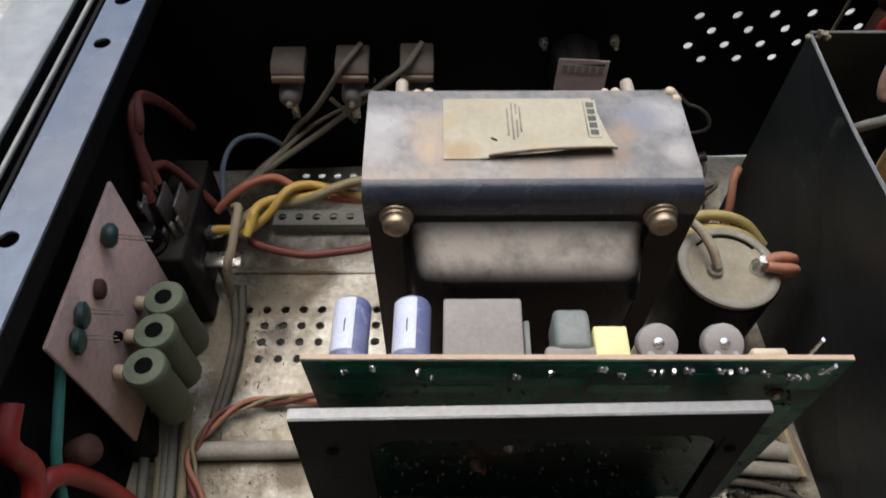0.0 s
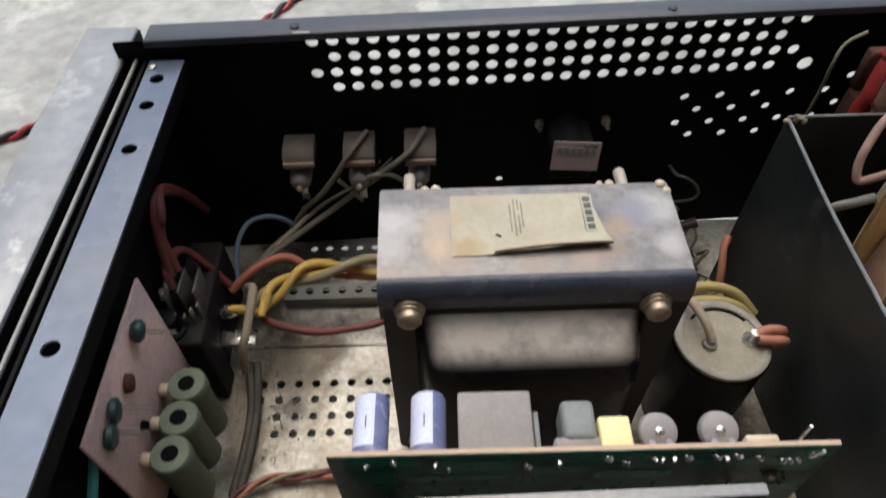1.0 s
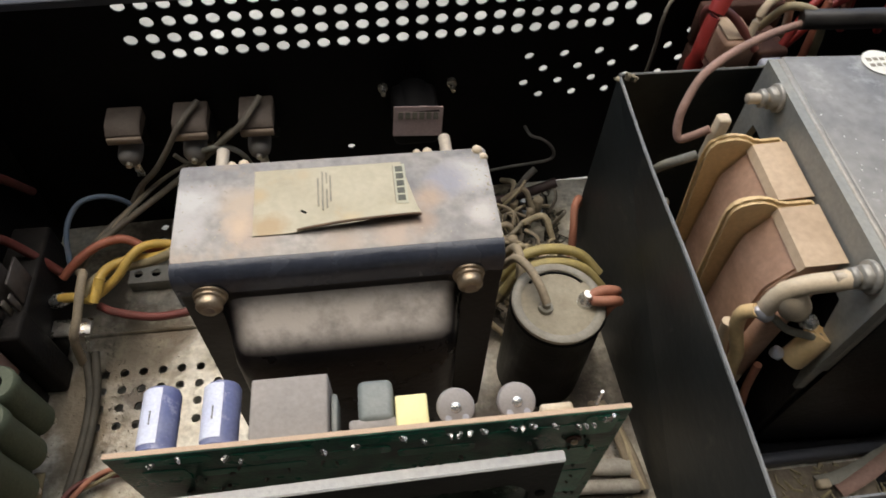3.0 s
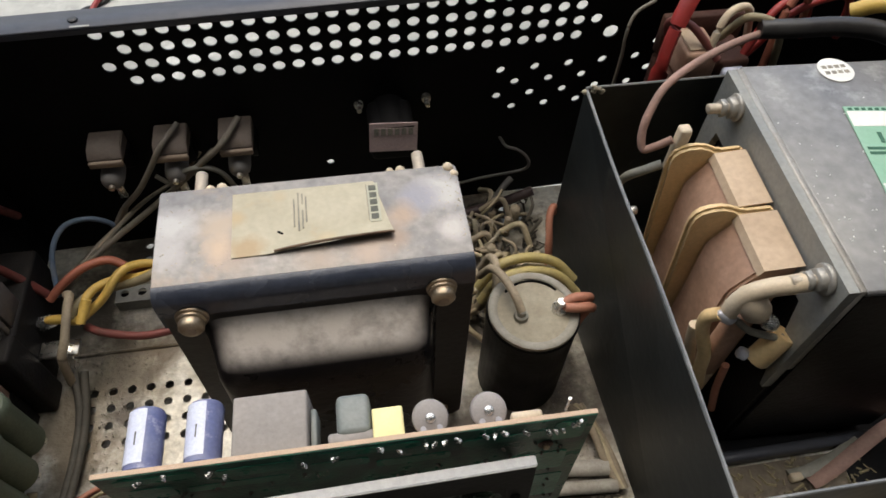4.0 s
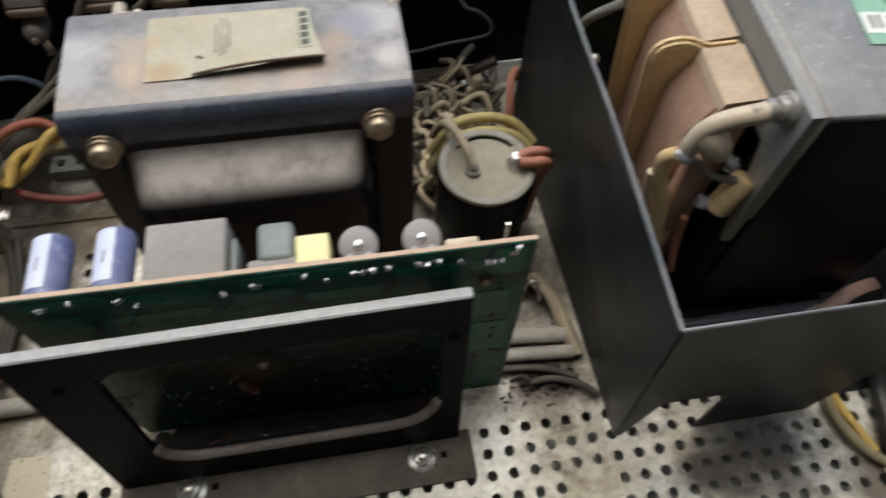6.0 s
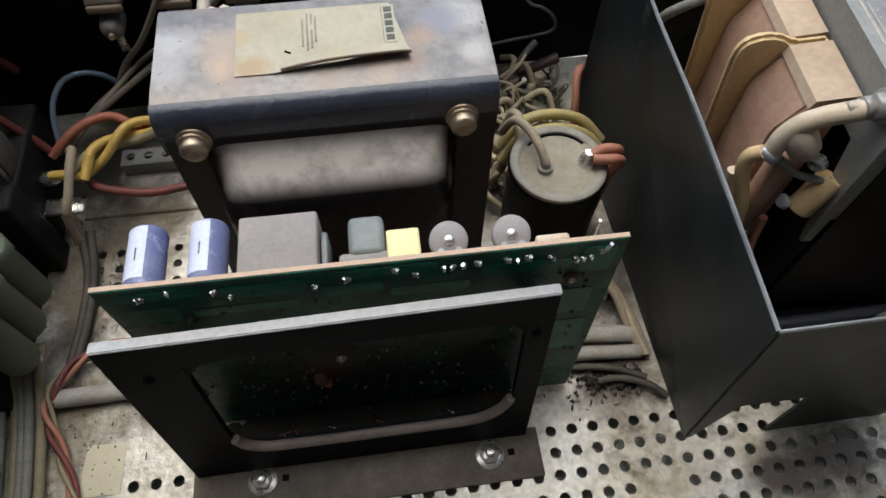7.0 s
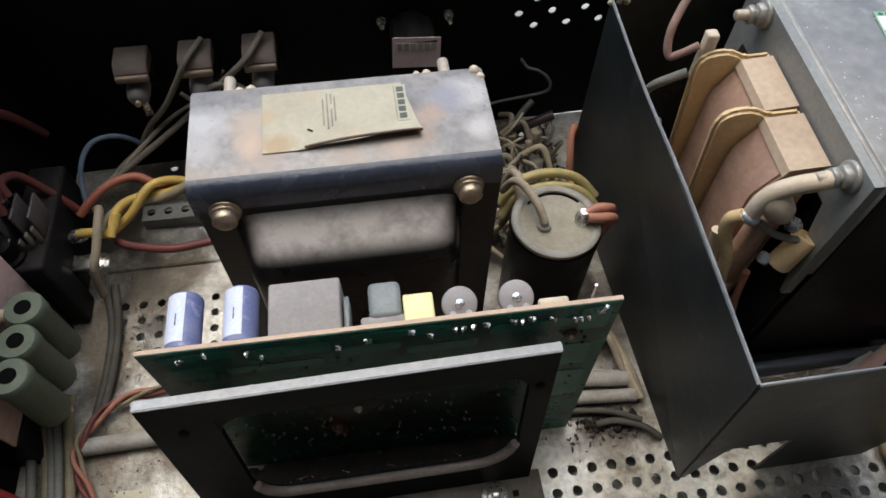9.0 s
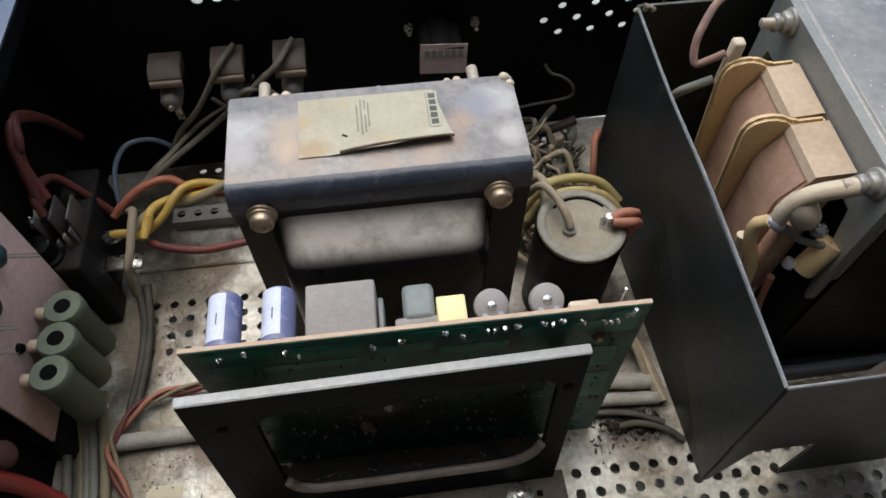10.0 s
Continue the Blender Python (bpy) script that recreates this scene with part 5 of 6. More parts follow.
wire([(0.184, 0.3692, 0.0520), (0.186, 0.3600, 0.0530), (0.192, 0.3570, 0.0525), (0.198, 0.3550, 0.0480), (0.2005, 0.3535, 0.0420), (0.198, 0.3540, 0.0370), (0.189, 0.3550, 0.0340), (0.174, 0.3560, 0.0310), (0.160, 0.3570, 0.0270), (0.146, 0.3580, 0.0220), (0.138, 0.3570, 0.0030)], 0.0010, M_DARKLEAD, "thin dark grey wire looping out of the rear panel")
wire([(0.190, 0.3520, 0.0320), (0.183, 0.3480, 0.0270), (0.176, 0.3430, 0.0170), (0.171, 0.3380, 0.0030)], 0.0021, M_DARKLEAD, "dark grey cable sinking into the rear tangle")
for k in range(4):
    y = 0.1945 + 0.0016 * k
    wire([(0.1875, y, 0.004), (0.190, y + 0.003, 0.016 - 0.003 * k), (0.1955, y + 0.001, 0.013 - 0.003 * k), (0.197, y - 0.002, 0.003)], 0.0009, M_SOLDER, "small bare wire loop by the capacitor", "bare wire loops")

# ---- grime along the wire looms ----
rs = random.Random(31)
bm = bmesh.new()
for k in range(800):
    if k < 420:
        x, y = rs.gauss(-0.060, 0.013), rs.uniform(0.12, 0.285)
    else:
        x, y = rs.gauss(0.188, 0.012), rs.uniform(0.165, 0.225)
    if not (-0.10 < x < -0.022 or 0.142 < x < 0.203):
        continue
    a, ln = rs.uniform(0, 6.28), rs.uniform(0.0002, 0.0010)
    if rs.random() < 0.06:
        ln *= 4
    tube([(x, y, 0.0006), (x + ln * math.cos(a), y + ln * math.sin(a), rs.uniform(0.0006, 0.0014))], rs.uniform(0.00012, 0.0004), 4, bm=bm)
tagged(part("grime", bm, M_DUSTWIRE), "brown crumbs and lint along the looms", "debris", kind="stuff")

# ---- crumbs on the transformer tops ----
rs = random.Random(47)
bm = bmesh.new()
for k in range(260):
    if k < 110:
        x, y = 0.133 - abs(rs.gauss(0, 0.006)), rs.uniform(0.222, 0.263)
    elif k < 200:
        x, y = rs.uniform(0.018, 0.132), 0.2225 + abs(rs.gauss(0, 0.0025))
    else:
        x, y = rs.uniform(0.016, 0.042), rs.uniform(0.222, 0.262)
    z = 0.1426 + max(0.0, y - 0.2215) * 0.021 + (0.0003 if y > 0.2255 else 0.0)
    a, ln = rs.uniform(0, 6.28), rs.uniform(0.0001, 0.0009)
    tube([(x, y, z), (x + ln * math.cos(a), min(y + ln * math.sin(a), 0.263), z + 0.0002)], rs.uniform(0.0001, 0.00035), 4, bm=bm)
tagged(part("crumbs", bm, M_DUST), "fine beige crumbs on the transformer top", "debris", kind="stuff")
bm = bmesh.new()
for k in range(90):
    x, y = rs.uniform(0.274, 0.346), 0.180 + abs(rs.gauss(0, 0.05))
    if y > 0.295:
        continue
    a, ln = rs.uniform(0, 6.28), rs.uniform(0.0001, 0.0008)
    tube([(x, y, 0.1495), (x + ln * math.cos(a), y + ln * math.sin(a), 0.1497)], rs.uniform(0.0001, 0.0004), 4, bm=bm)
tagged(part("crumbs", bm, M_WHITE), "pale specks on the big transformer top", "debris", kind="stuff")

# ---- cables on the floor ----
for y, r, x1 in ((0.1735, 0.0044, 0.204), (0.1640, 0.0036, 0.206)):
    x0 = -0.072 if y > 0.17 else 0.10
    wire([(x0, y, r + 0.0004), (0.02, y + 0.001, r + 0.0004) if x0 < 0 else (0.13, y, r + 0.0004), (0.165, y + 0.001, r + 0.0004), (x1 - 0.01, y - 0.001, r + 0.0004), (x1, y - 0.002, r + 0.0008)], r, M_PALECABLE, "thick dusty pale grey cable lying across the floor", "floor cables", "cable", "cable")
wire([(0.150, 0.158, 0.004), (0.172, 0.158, 0.004), (0.190, 0.155, 0.005), (0.205, 0.148, 0.006)], 0.0017, M_DIRTY, "blackened wire under the board")
wire([(0.182, 0.150, 0.003), (0.1925, 0.150, 0.004), (0.205, 0.145, 0.005), (0.213, 0.138, 0.004)], 0.0018, M_DIRTY, "dark brown wire under the board")
for k in range(3):
    wire([(0.1935 + 0.003 * k, 0.207, 0.004), (0.1985 + 0.0025 * k, 0.192, 0.013 - 0.003 * k), (0.2030 + 0.002 * k, 0.175, 0.007), (0.2075 + 0.001 * k, 0.160, 0.004)], 0.0021, (M_DUSTLEAD, M_STRAW, M_DUSTLEAD)[k], "dust-caked wire running along the shield", "wires beside the shield")
rs = random.Random(5)
bm = bmesh.new()
for k in range(260):
    x, y = rs.gauss(0.187, 0.014), rs.gauss(0.155, 0.007)
    if x > 0.208:
        continue
    a, ln = rs.uniform(0, 6.28), rs.uniform(0.0004, 0.003)
    tube([(x, y, 0.0008), (x + ln * math.cos(a), y + ln * math.sin(a), rs.uniform(0.0008, 0.002))], rs.uniform(0.0002, 0.0006), 4, bm=bm)
for k in range(300):
    x, y = rs.uniform(0.138, 0.205), rs.uniform(0.262, 0.360)
    a, ln = rs.uniform(0, 6.28), rs.uniform(0.002, 0.008)
    tube([(x, y, 0.0008), (x + ln * math.cos(a), y + ln * math.sin(a), rs.uniform(0.001, 0.006))], rs.uniform(0.0003, 0.0009), 4, bm=bm)
tagged(part("lint", bm, M_DIRTY), "dark lint and crumbs on the chassis floor", "debris", kind="stuff")

# ---- speaker terminals on the rear panel ----
for k, x in enumerate((-0.0375, -0.0040, 0.0300)):
    PANEL_Y = PY(x - 0.010)
    tb = thing("speaker_terminal", (x, 0.360, 0.060), "brown terminal block with a round knob on the rear panel", "terminal", "rear speaker terminals")
    part("block", outline([(PANEL_Y, 0.0850), (0.3440, 0.0858), (0.3430, 0.0880), (0.3475, 0.0925), (PANEL_Y, 0.0935)], x - 0.0088, x + 0.0088, "x", 0.0006), M_TERMINAL, tb)
    # Tan lip puts the lit lower edge of the block into its colour.
    part("front_lip", box(x - 0.0086, x + 0.0086, 0.3416, 0.3442, 0.0835, 0.0875, 0.0005, 1), M_TAN, tb, "tan lower lip painted for the lit edge")
    part("block_base", box(x - 0.0095, x + 0.0095, 0.3520, PANEL_Y, 0.0720, 0.0860, 0.0010, 2), M_CAN, tb)
    part("knob", lathe((x - 0.001, PANEL_Y, 0.0755), (x - 0.001, 0.3385, 0.0730), [(0, 0.0060), (0.7, 0.0062), (0.85, 0.0058), (0.95, 0.0044), (1, 0.0022)], 18), M_KNOB, tb, "round grey knob")
    part("screw", rod((x - 0.001, 0.3388, 0.0730), (x - 0.001, 0.3365, 0.0728), 0.0016, 10), M_ZINC, tb)
    part("solder_tag", box(x - 0.0025, x + 0.0020, 0.3440, 0.3452, 0.0570, 0.0680, 0.0003, 1), M_SOLDER if k == 0 else M_ZINC, tb)
for x in (0.098, 0.1365):
    part("panel_screw", lathe((x, PY(x), 0.092), (x, 0.3590, 0.092), [(0, 0.0026), (0.35, 0.0026), (0.36, 0.0015), (1, 0.0013)], 12), M_ZINC, chassis)
PANEL_Y = PY(0.102)
sw = thing("fuse_holder", (0.1145, PANEL_Y, 0.085), "black moulded fuse holder with a pale pink label", "fuse holder")
part("body", box(0.1020, 0.1270, 0.3400, PANEL_Y, 0.070, 0.0945, 0.004, 3), M_BLACK, sw)
part("dome", lathe((0.1145, PANEL_Y, 0.0860), (0.1145, 0.342, 0.0860), [(0, 0.0108), (0.9, 0.0104), (1, 0.009)], 24), M_BLACK, sw)
bm = box(-0.0130, 0.0130, -0.0006, 0.0, -0.0085, 0.0085)
bmesh.ops.transform(bm, matrix=pose(0.1145, 0.3365, 0.0925, -14, 4, 0), verts=bm.verts)
pl = part("label", bm, M_PINKLABEL, sw, "pale pink paper label")
for k in range(6):
    bm = box(-0.0105 + 0.0037 * k, -0.0080 + 0.0037 * k, -0.0010, -0.0006, 0.0015, 0.0055)
    bmesh.ops.transform(bm, matrix=pose(0.1145, 0.3365, 0.0925, -14, 4, 0), verts=bm.verts)
    part("print_bar", bm, M_INK, pl)
part("label_backing", box(0.103, 0.126, 0.3373, 0.3400, 0.080, 0.0985), M_CAN, sw)

# ---- wires on the rear terminals ----
wire([(0.0010, 0.357, 0.0970), (-0.0080, 0.344, 0.0930), (-0.0170, 0.341, 0.080), (-0.0270, 0.340, 0.066), (-0.0400, 0.340, 0.052), (-0.0520, 0.335, 0.036), (-0.0640, 0.322, 0.034), (-0.0740, 0.305, 0.034)], 0.0016, M_DUSTWIRE, "dusty grey wire down from a speaker terminal")
wire([(0.0330, 0.357, 0.0975), (0.0240, 0.343, 0.0930), (0.0110, 0.341, 0.082), (-0.0050, 0.343, 0.066), (-0.0250, 0.338, 0.052), (-0.0450, 0.328, 0.043), (-0.0620, 0.316, 0.037), (-0.0745, 0.300, 0.034)], 0.0018, M_DUSTWIRE, "dusty brown wire down from a speaker terminal")
wire([(-0.006, 0.343, 0.072), (0.004, 0.341, 0.078), (0.013, 0.340, 0.079), (0.020, 0.340, 0.073), (0.024, 0.341, 0.060)], 0.0015, M_GREYWIRE, "thin grey wire looped between terminals")
wire([(-0.0180, 0.348, 0.068), (-0.0120, 0.348, 0.060), (-0.006, 0.349, 0.050)], 0.0013, M_GREYWIRE, "thin grey wire on the rear terminal")
wire([(-0.0770, 0.300, 0.030), (-0.0775, 0.318, 0.045), (-0.0715, 0.331, 0.052), (-0.0600, 0.336, 0.052), (-0.0500, 0.337, 0.046), (-0.046, 0.338, 0.035)], 0.0015, M_BLUEWIRE, "blue-grey wire arching at the rear")
for k in range(2):
    dx, dz = 0.0032 * (k - 0.5), 0.0016 * (k % 2)
    wire([(0.0060 + 0.007 * k, 0.3620, 0.0700 + dz), (-0.0060 + 0.004 * k, 0.350, 0.0640 + dz), (-0.0270 + dx, 0.343, 0.054 + dz), (-0.0450 + dx, 0.333, 0.044 + dz), (-0.0610 + dx, 0.318, 0.036 + dz), (-0.0720 + dx, 0.302, 0.032 + dz)], 0.0009, M_DUSTWIRE if k % 2 else M_DUSTLEAD, "thin dusty wire of the bundle to the terminals", "terminal wire bundle")
wire([(-0.0720, 0.303, 0.033), (-0.0600, 0.322, 0.038), (-0.0450, 0.338, 0.042), (-0.0400, 0.345, 0.050)], 0.0017, M_DUSTWIRE, "brown wire bundle rising to the terminals")

# ---- twisted supply leads ----
def twist(points, r, off, turns, phase, steps=10):
    ps = spline(points, steps)
    out = []
    for i, p in enumerate(ps):
        d = (ps[min(i + 1, len(ps) - 1)] - ps[max(i - 1, 0)]).normalized()
        s = d.cross(Vector((0, 0, 1))).normalized()
        u = s.cross(d)
        a = phase + 2 * math.pi * turns * i / (len(ps) - 1)
        out.append(p + s * off * math.cos(a) + u * off * math.sin(a))
    return out[::2] + [out[-1]]


yl = [(-0.062, 0.279, 0.034), (-0.053, 0.293, 0.038), (-0.040, 0.303, 0.040), (-0.022, 0.306, 0.040), (0.000, 0.306, 0.040), (0.020, 0.300, 0.040)]
for k in range(2):
    wire(twist(yl, 0.0026, 0.0034, 1.6, math.pi * k + 0.6), 0.0024, M_YELLOW, "yellow sleeved wire twisted with its pair", "twisted yellow pair")
wire(twist(yl, 0.0026, 0.0055, 1.2, 2.2), 0.0026, M_OLIVE, "olive sleeved wire twisted with the yellow pair")
wire([(-0.078, 0.283, 0.034), (-0.070, 0.2815, 0.036), (-0.060, 0.280, 0.036), (-0.056, 0.288, 0.042)], 0.0026, M_YELLOW, "yellow sleeved wire end at the solder lug")
wire([(-0.080, 0.297, 0.033), (-0.070, 0.303, 0.040), (-0.060, 0.309, 0.043), (-0.048, 0.313, 0.042), (-0.035, 0.309, 0.036), (-0.015, 0.305, 0.034), (0.018, 0.302, 0.034)], 0.0024, M_ORANGE, "orange sleeved wire along the twisted pair")
wire([(-0.060, 0.280, 0.028), (-0.050, 0.274, 0.030), (-0.030, 0.268, 0.032), (-0.012, 0.268, 0.034), (0.006, 0.272, 0.034), (0.020, 0.285, 0.034)], 0.0022, M_BROWNRED, "brownish red wire into the transformer")
wire([(-0.071, 0.257, 0.010), (-0.0685, 0.260, 0.030), (-0.0655, 0.268, 0.038), (-0.0640, 0.280, 0.044), (-0.0645, 0.290, 0.044), (-0.070, 0.297, 0.036)], 0.0024, M_DUSTLEAD, "dust-brown wire hooked over the loom")
wire([(-0.080, 0.299, 0.034), (-0.088, 0.300, 0.050), (-0.096, 0.298, 0.068), (-0.0985, 0.288, 0.076), (-0.098, 0.277, 0.078), (-0.0965, 0.272, 0.070)], 0.0024, M_BROWNRED, "dark red wire looping to the transistors")
for dx in (0, 0.003):
    wire([(-0.0965 + dx, 0.276 + dx, 0.075), (-0.0980, 0.284 + dx, 0.092), (-0.0985 + dx, 0.292, 0.104), (-0.0985, 0.303 + dx, 0.106), (-0.099, 0.325, 0.085), (-0.0985, 0.345, 0.05)], 0.0024, M_BROWNRED, "red wire along the chassis side", "red side wires")
single("solder_lug", lathe((-0.0850, 0.2830, 0.030), (-0.0730, 0.2835, 0.034), [(0, 0.002), (0.3, 0.0042), (0.75, 0.0036), (1, 0.002)], 12), M_SOLDER, "lump of shiny solder on a lug", "solder lug")
single("tag_strip", box(-0.084, -0.064, 0.2660, 0.2760, 0.022, 0.0245, 0.0006, 1, box(-0.078, -0.074, 0.268, 0.274, 0.0002, 0.0222)), M_ZINC, "dull metal tag strip on a post", "tag strip")
hs = thing("perforated_strip", (-0.02, 0.313, 0.0), "pale raised metal strip with round holes", "metal strip")
part("strip", perforated(-0.056, 0.014, 0.3080, 0.3180, 0.01, {(i, 0): 0.0026 for i in range(7)}, lambda a, b, d: (a, b, 0.0085 - d), 0.001), M_T2EDGE, hs, "", False)
# Added black slab stands in for the shade seen through the holes.
part("strip_underside", box(-0.0555, 0.0135, 0.3085, 0.3178, 0.0003, 0.0020), M_BLACK, hs)
part("strip_lip", box(-0.056, 0.014, 0.3068, 0.3080, 0.0002, 0.0085), M_T2EDGE, hs)

# ---- resistor board on the chassis side ----
rb = thing("resistor_board", (-0.09, 0.205, 0.0), "upright pinkish phenolic board carrying green tube resistors", "circuit board")
part("board_panel", box(-0.0925, -0.0908, 0.1690, 0.2450, 0.030, 0.114, 0.0003, 1), M_PINKBOARD, rb)
part("board_foot", box(-0.1035, -0.0895, 0.1700, 0.2450, 0.0002, 0.030), M_T2SIDE, rb)
for y in (0.218, 0.2015, 0.185):
    res = part("tube_resistor", lathe((-0.078, y, 0.028), (-0.078, y, 0.0700), [(0, 0.0078), (0.04, 0.0085), (0.80, 0.0080), (0.84, 0.0088), (0.97, 0.0088), (1, 0.0080)], 24), M_RESISTOR, rb, "dusty green ceramic tube resistor")
    part("bore", rod((-0.078, y, 0.0699), (-0.078, y, 0.0703), 0.0037, 18), M_DARKHOLE, res)
    part("stud", rod((-0.0905, y - 0.001, 0.0665), (-0.0850, y - 0.001, 0.0665), 0.0030, 12, 0.0006), M_CERAMIC, res, "ivory ceramic stud")
    part("clip", box(-0.0908, -0.0700, y - 0.0012, y + 0.0012, 0.0262, 0.0282), M_ZINC, res)
for y, z in ((0.187, 0.1055), (0.178, 0.1025)):
    part("disc_capacitor", lathe((-0.0905, y, z), (-0.0860, y + 0.001, z - 0.001), [(0, 0.003), (0.3, 0.0052), (0.7, 0.0052), (1, 0.003)], 16), M_DARKTEAL, rb, "dark teal disc capacitor")
    for dz in (-0.0015, 0.0015):
        part("lead", rod((-0.0870, y + 0.002, z + dz), (-0.0760, y + 0.0035, z + dz - 0.004), 0.0003, 6), M_DUSTWIRE, rb)
part("disc_capacitor", lathe((-0.0905, 0.222, 0.108), (-0.0850, 0.223, 0.106), [(0, 0.003), (0.3, 0.0050), (0.7, 0.0050), (1, 0.003)], 16), M_DARKTEAL, rb)
for dz in (-0.0012, 0.0012):
    part("lead", rod((-0.086, 0.223, 0.106 + dz), (-0.0735, 0.2245, 0.102 + dz), 0.0003, 6), M_DUSTWIRE, rb)
part("transistor", lathe((-0.0907, 0.203, 0.0985), (-0.0875, 0.2035, 0.098), [(0, 0.0042), (0.7, 0.0040), (1, 0.003)], 14), M_SPOOL, rb, "brown disc component")
part("transistor", lathe((-0.0907, 0.196, 0.074), (-0.0885, 0.196, 0.074), [(0, 0.0026), (1, 0.002)], 12), M_DARKHOLE, rb)

# ---- transistors on the heat sink ----
hk = thing("heat_sink", (-0.09, 0.27, 0.0), "black heat sink with bare metal fins and soldered leads", "heat sink")
part("block", box(-0.1035, -0.0800, 0.2460, 0.2625, 0.0, 0.058, 0.002, 2), M_HEATSINK, hk)
part("base", box(-0.1035, -0.0840, 0.2630, 0.320, 0.0, 0.050, 0.002, 2), M_HEATSINK, hk)
for k, (x, y) in enumerate(((-0.0985, 0.2645), (-0.0930, 0.2685), (-0.0865, 0.2705))):
    bm = box(x - 0.0007, x + 0.0007, y, y + 0.016, 0.045, 0.074 - 0.003 * k, 0.0003, 1)
    part("fin", bm, M_FIN, hk, "bare metal fin")
for k in range(4):
    y = 0.2655 + 0.0045 * k
    part("solder_joint", lathe((-0.1000 + 0.001 * k, y, 0.070), (-0.099 + 0.001 * k, y + 0.001, 0.0765), [(0, 0.0018), (0.5, 0.0016), (1, 0.0006)], 8), M_SOLDER, hk)
part("can_transistor", lathe((-0.097, 0.255, 0.058), (-0.097, 0.255, 0.070), [(0, 0.0085), (0.15, 0.0085), (0.2, 0.0065), (0.9, 0.006), (1, 0.004)], 18), M_CAN, hk, "black can transistor")

for k in range(6):
    x, y = -0.0985 + 0.0032 * k, 0.2500 + 0.0022 * k
    part("lead_strip", box(x - 0.0006, x + 0.0006, y, y + 0.0032, 0.0575, 0.0660 + 0.0016 * (k % 3), 0.0002, 1), M_FIN if k % 2 else M_DUSTWIRE, hk)

# ---- looms in the corner ----
for k, (x, m) in enumerate(((-0.0975, M_GREYWIRE), (-0.0905, M_OLIVE), (-0.0850, M_GREYWIRE), (-0.0795, M_OLIVE), (-0.088, M_GREYWIRE))):
    wire([(x + 0.004, 0.196, 0.020), (x + 0.002, 0.184, 0.014), (x + 0.001, 0.172, 0.006), (x + 0.004, 0.15, 0.005), (x + 0.006, 0.12, 0.004), (x + 0.002, 0.07, 0.004)], 0.0024, m,
         "dusty sleeved wire of the loom along the floor", "floor loom wires")
tw = [(-0.012, 0.200, 0.006), (-0.030, 0.199, 0.006), (-0.050, 0.197, 0.006), (-0.064, 0.190, 0.007), (-0.0725, 0.177, 0.009), (-0.0730, 0.165, 0.008), (-0.067, 0.150, 0.006), (-0.060, 0.133, 0.005), (-0.052, 0.11, 0.005), (-0.045, 0.08, 0.005)]
for k, (m, l) in enumerate(((M_BROWNRED, "brownish red"), (M_SALMON, "faded salmon"), (M_OLIVE, "thin olive"))):
    wire(twist(tw, 0.0014, 0.0018, 3.3, 2.1 * k), 0.0013 if k < 2 else 0.0010, m, l + " wire of a twisted lead on the floor", "twisted signal lead")
single("paper_sticker", outline([(-0.0585, 0.128), (-0.0405, 0.128), (-0.0395, 0.1505), (-0.0570, 0.1510)], 0.0003, 0.0006, "z"), M_LABEL2, "pale stained paper sticker on the floor", "sticker")
for a in (((-0.0965, 0.150, 0.112), (-0.0955, 0.138, 0.108), (-0.0940, 0.136, 0.096), (-0.0940, 0.131, 0.088), (-0.0950, 0.115, 0.08)), ((-0.0975, 0.128, 0.080), (-0.0955, 0.137, 0.078), (-0.0945, 0.142, 0.068), (-0.0930, 0.145, 0.045), (-0.088, 0.143, 0.020))):
    wire(a, 0.0040, M_RED, "thick bright red wire by the chassis side", "thick red wires")
wire([(-0.0945, 0.180, 0.102), (-0.0955, 0.170, 0.094), (-0.0955, 0.155, 0.085), (-0.0955, 0.141, 0.075), (-0.094, 0.12, 0.05)], 0.0020, M_GREENWIRE, "teal wire hanging from the resistor board")
single("component", lathe((-0.100, 0.152, 0.060), (-0.090, 0.153, 0.066), [(0, 0.004), (0.2, 0.006), (0.8, 0.006), (1, 0.004)], 14), M_SPOOL, "dusty brown component by the chassis side", "component")

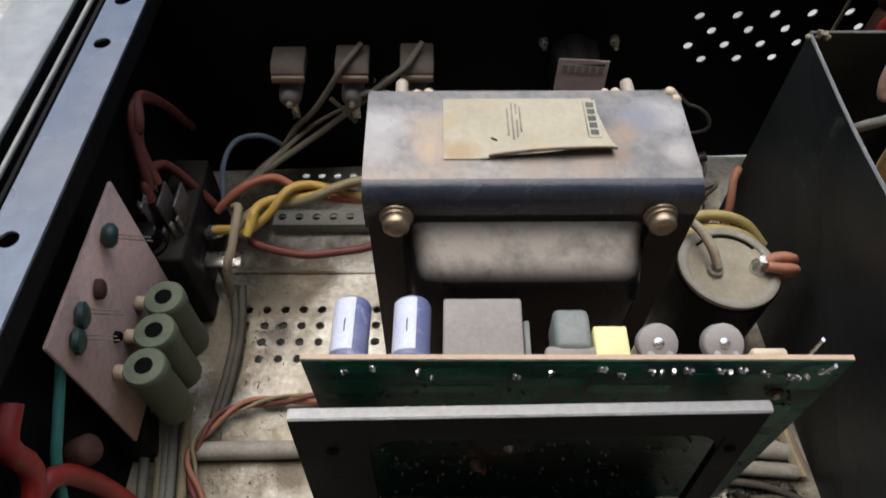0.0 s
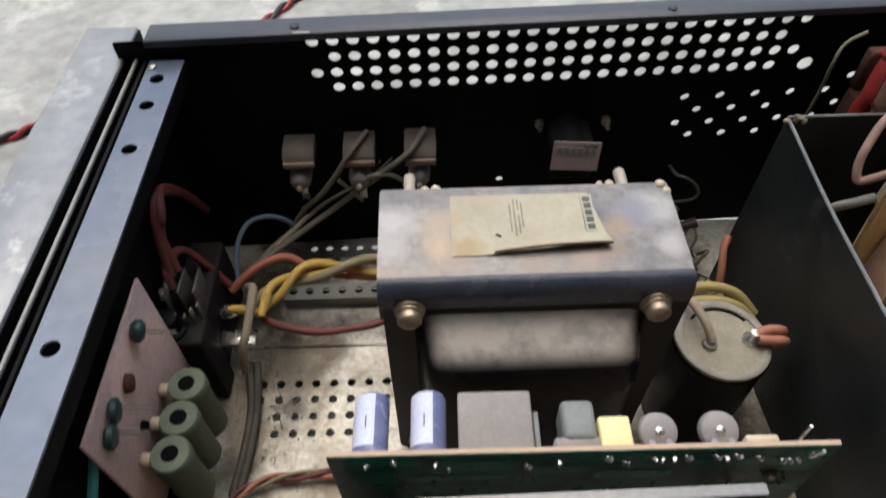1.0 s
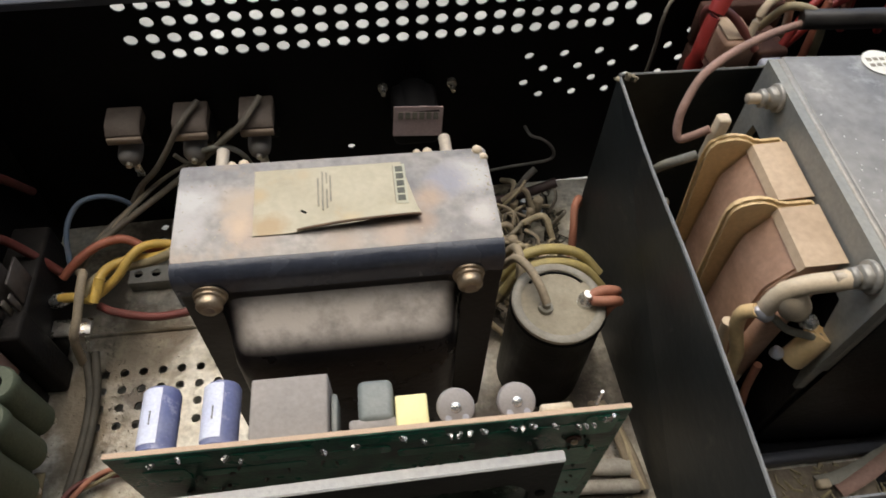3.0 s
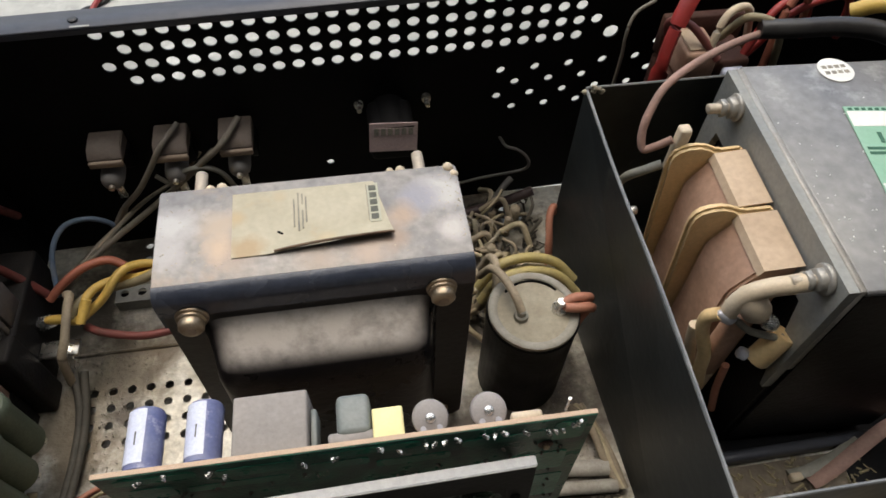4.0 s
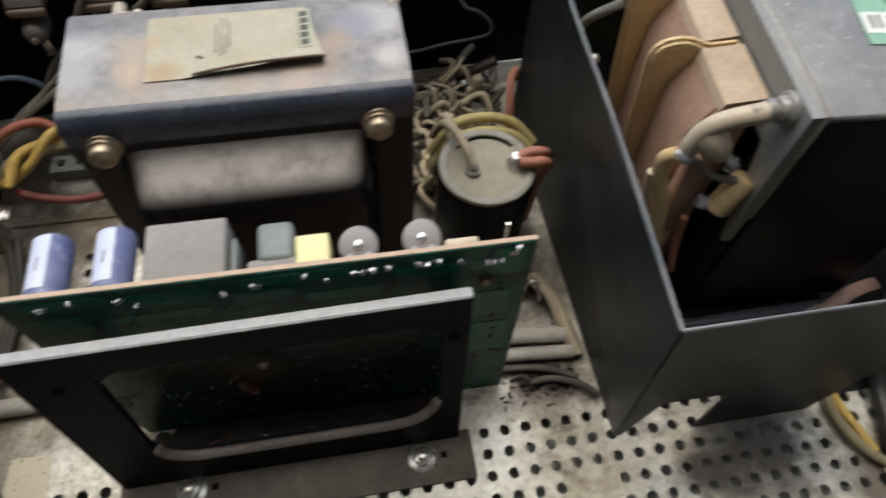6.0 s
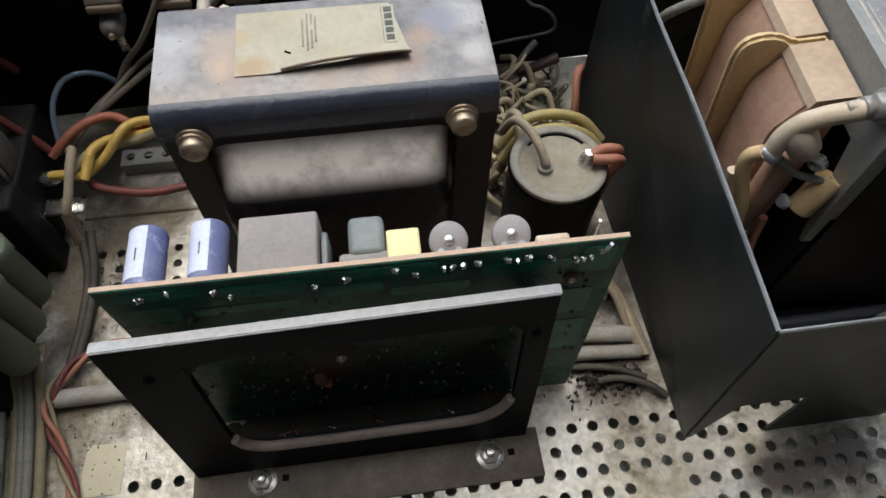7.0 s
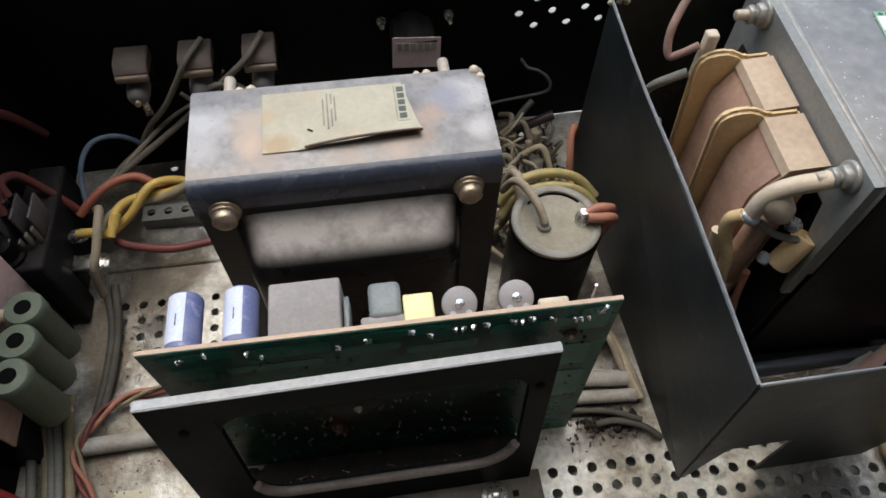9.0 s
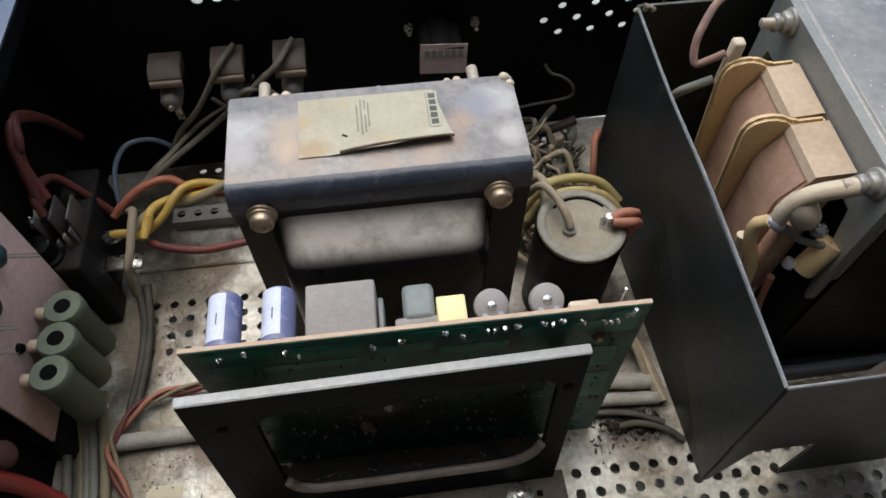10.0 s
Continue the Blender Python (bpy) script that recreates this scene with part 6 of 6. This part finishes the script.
# ---- on the ground behind the chassis ----
gw = [(-0.150, 0.60, -0.011), (-0.120, 0.645, -0.011), (-0.091, 0.691, -0.011), (-0.055, 0.731, -0.011), (-0.01, 0.775, -0.011), (0.05, 0.82, -0.011)]
for k, (m, l) in enumerate(((M_RED, "red"), (M_BLACKWIRE, "black"))):
    wire(twist(gw, 0.002, 0.0023, 6, math.pi * k), 0.0023, m, l + " wire of a twisted pair on the cement", "twisted pair on the ground")
gl = [(-0.46, 0.44, -0.011), (-0.38, 0.462, -0.011), (-0.306, 0.487, -0.011), (-0.275, 0.508, -0.011), (-0.24, 0.53, -0.011), (-0.19, 0.56, -0.011), (-0.150, 0.60, -0.011)]
for k, (m, l) in enumerate(((M_RED, "red"), (M_BLACKWIRE, "black"))):
    wire(twist(gl, 0.002, 0.0023, 8, math.pi * k), 0.0023, m, l + " wire of a twisted pair on the cement", "twisted pair on the ground")
bowl = single("bowl", lathe((0.305, 0.735, -0.014), (0.305, 0.735, 0.030), [(0, 0.035), (0.1, 0.045), (0.9, 0.052), (1, 0.050), (0.95, 0.046)], 32), M_CAN, "black round plastic bowl on the cement", "bowl")
for k in range(12):
    x, y = 0.395 + 0.014 * k, 0.680 + 0.018 * math.sin(k * 2.1)
    wire([(x - 0.05, y + 0.050, -0.010), (x - 0.035, y + 0.015, -0.008 + 0.004 * (k % 3)), (x, y - 0.008, -0.004 + 0.006 * (k % 3)), (x + 0.04, y + 0.004, -0.006 + 0.004 * (k % 2)), (x + 0.06, y + 0.045, -0.010)], 0.0042, (M_BLUEPLASTIC, M_GREYWIRE, M_BLUEPLASTIC, M_WHITE, M_BLUEPLASTIC, M_YELLOW, M_BLUEPLASTIC)[k % 7], "coiled cable in a heap on the cement", "cable heap", "cable", "cable")

for k in range(2):
    wire([(-0.0700 + 0.005 * k, 0.262, 0.012), (-0.0665 + 0.003 * k, 0.240, 0.005), (-0.0665 + 0.003 * k, 0.215, 0.004), (-0.0690 + 0.003 * k, 0.190, 0.004)], 0.0022, M_DIRTY, "blackened wire beside the tube resistors", "wires beside the resistors")

# Black sheets added on the floor to stand in for its deep shade.
single("insulation_sheet", box(0.3300, 0.476, 0.1220, 0.3660, 0.0004, 0.0010), M_T2SIDE, "black sheet added to darken the floor beside the shield", "insulation sheet")
single("insulation_sheet", box(0.2235, 0.2638, 0.1700, 0.2000, 0.0004, 0.0010), M_T2SIDE, "black sheet added to darken the floor under the coil", "insulation sheet")
single("insulation_sheet", box(0.2640, 0.3295, 0.1700, 0.3160, 0.0004, 0.0010), M_T2SIDE, "black sheet added to darken the floor under the transformer", "insulation sheet")
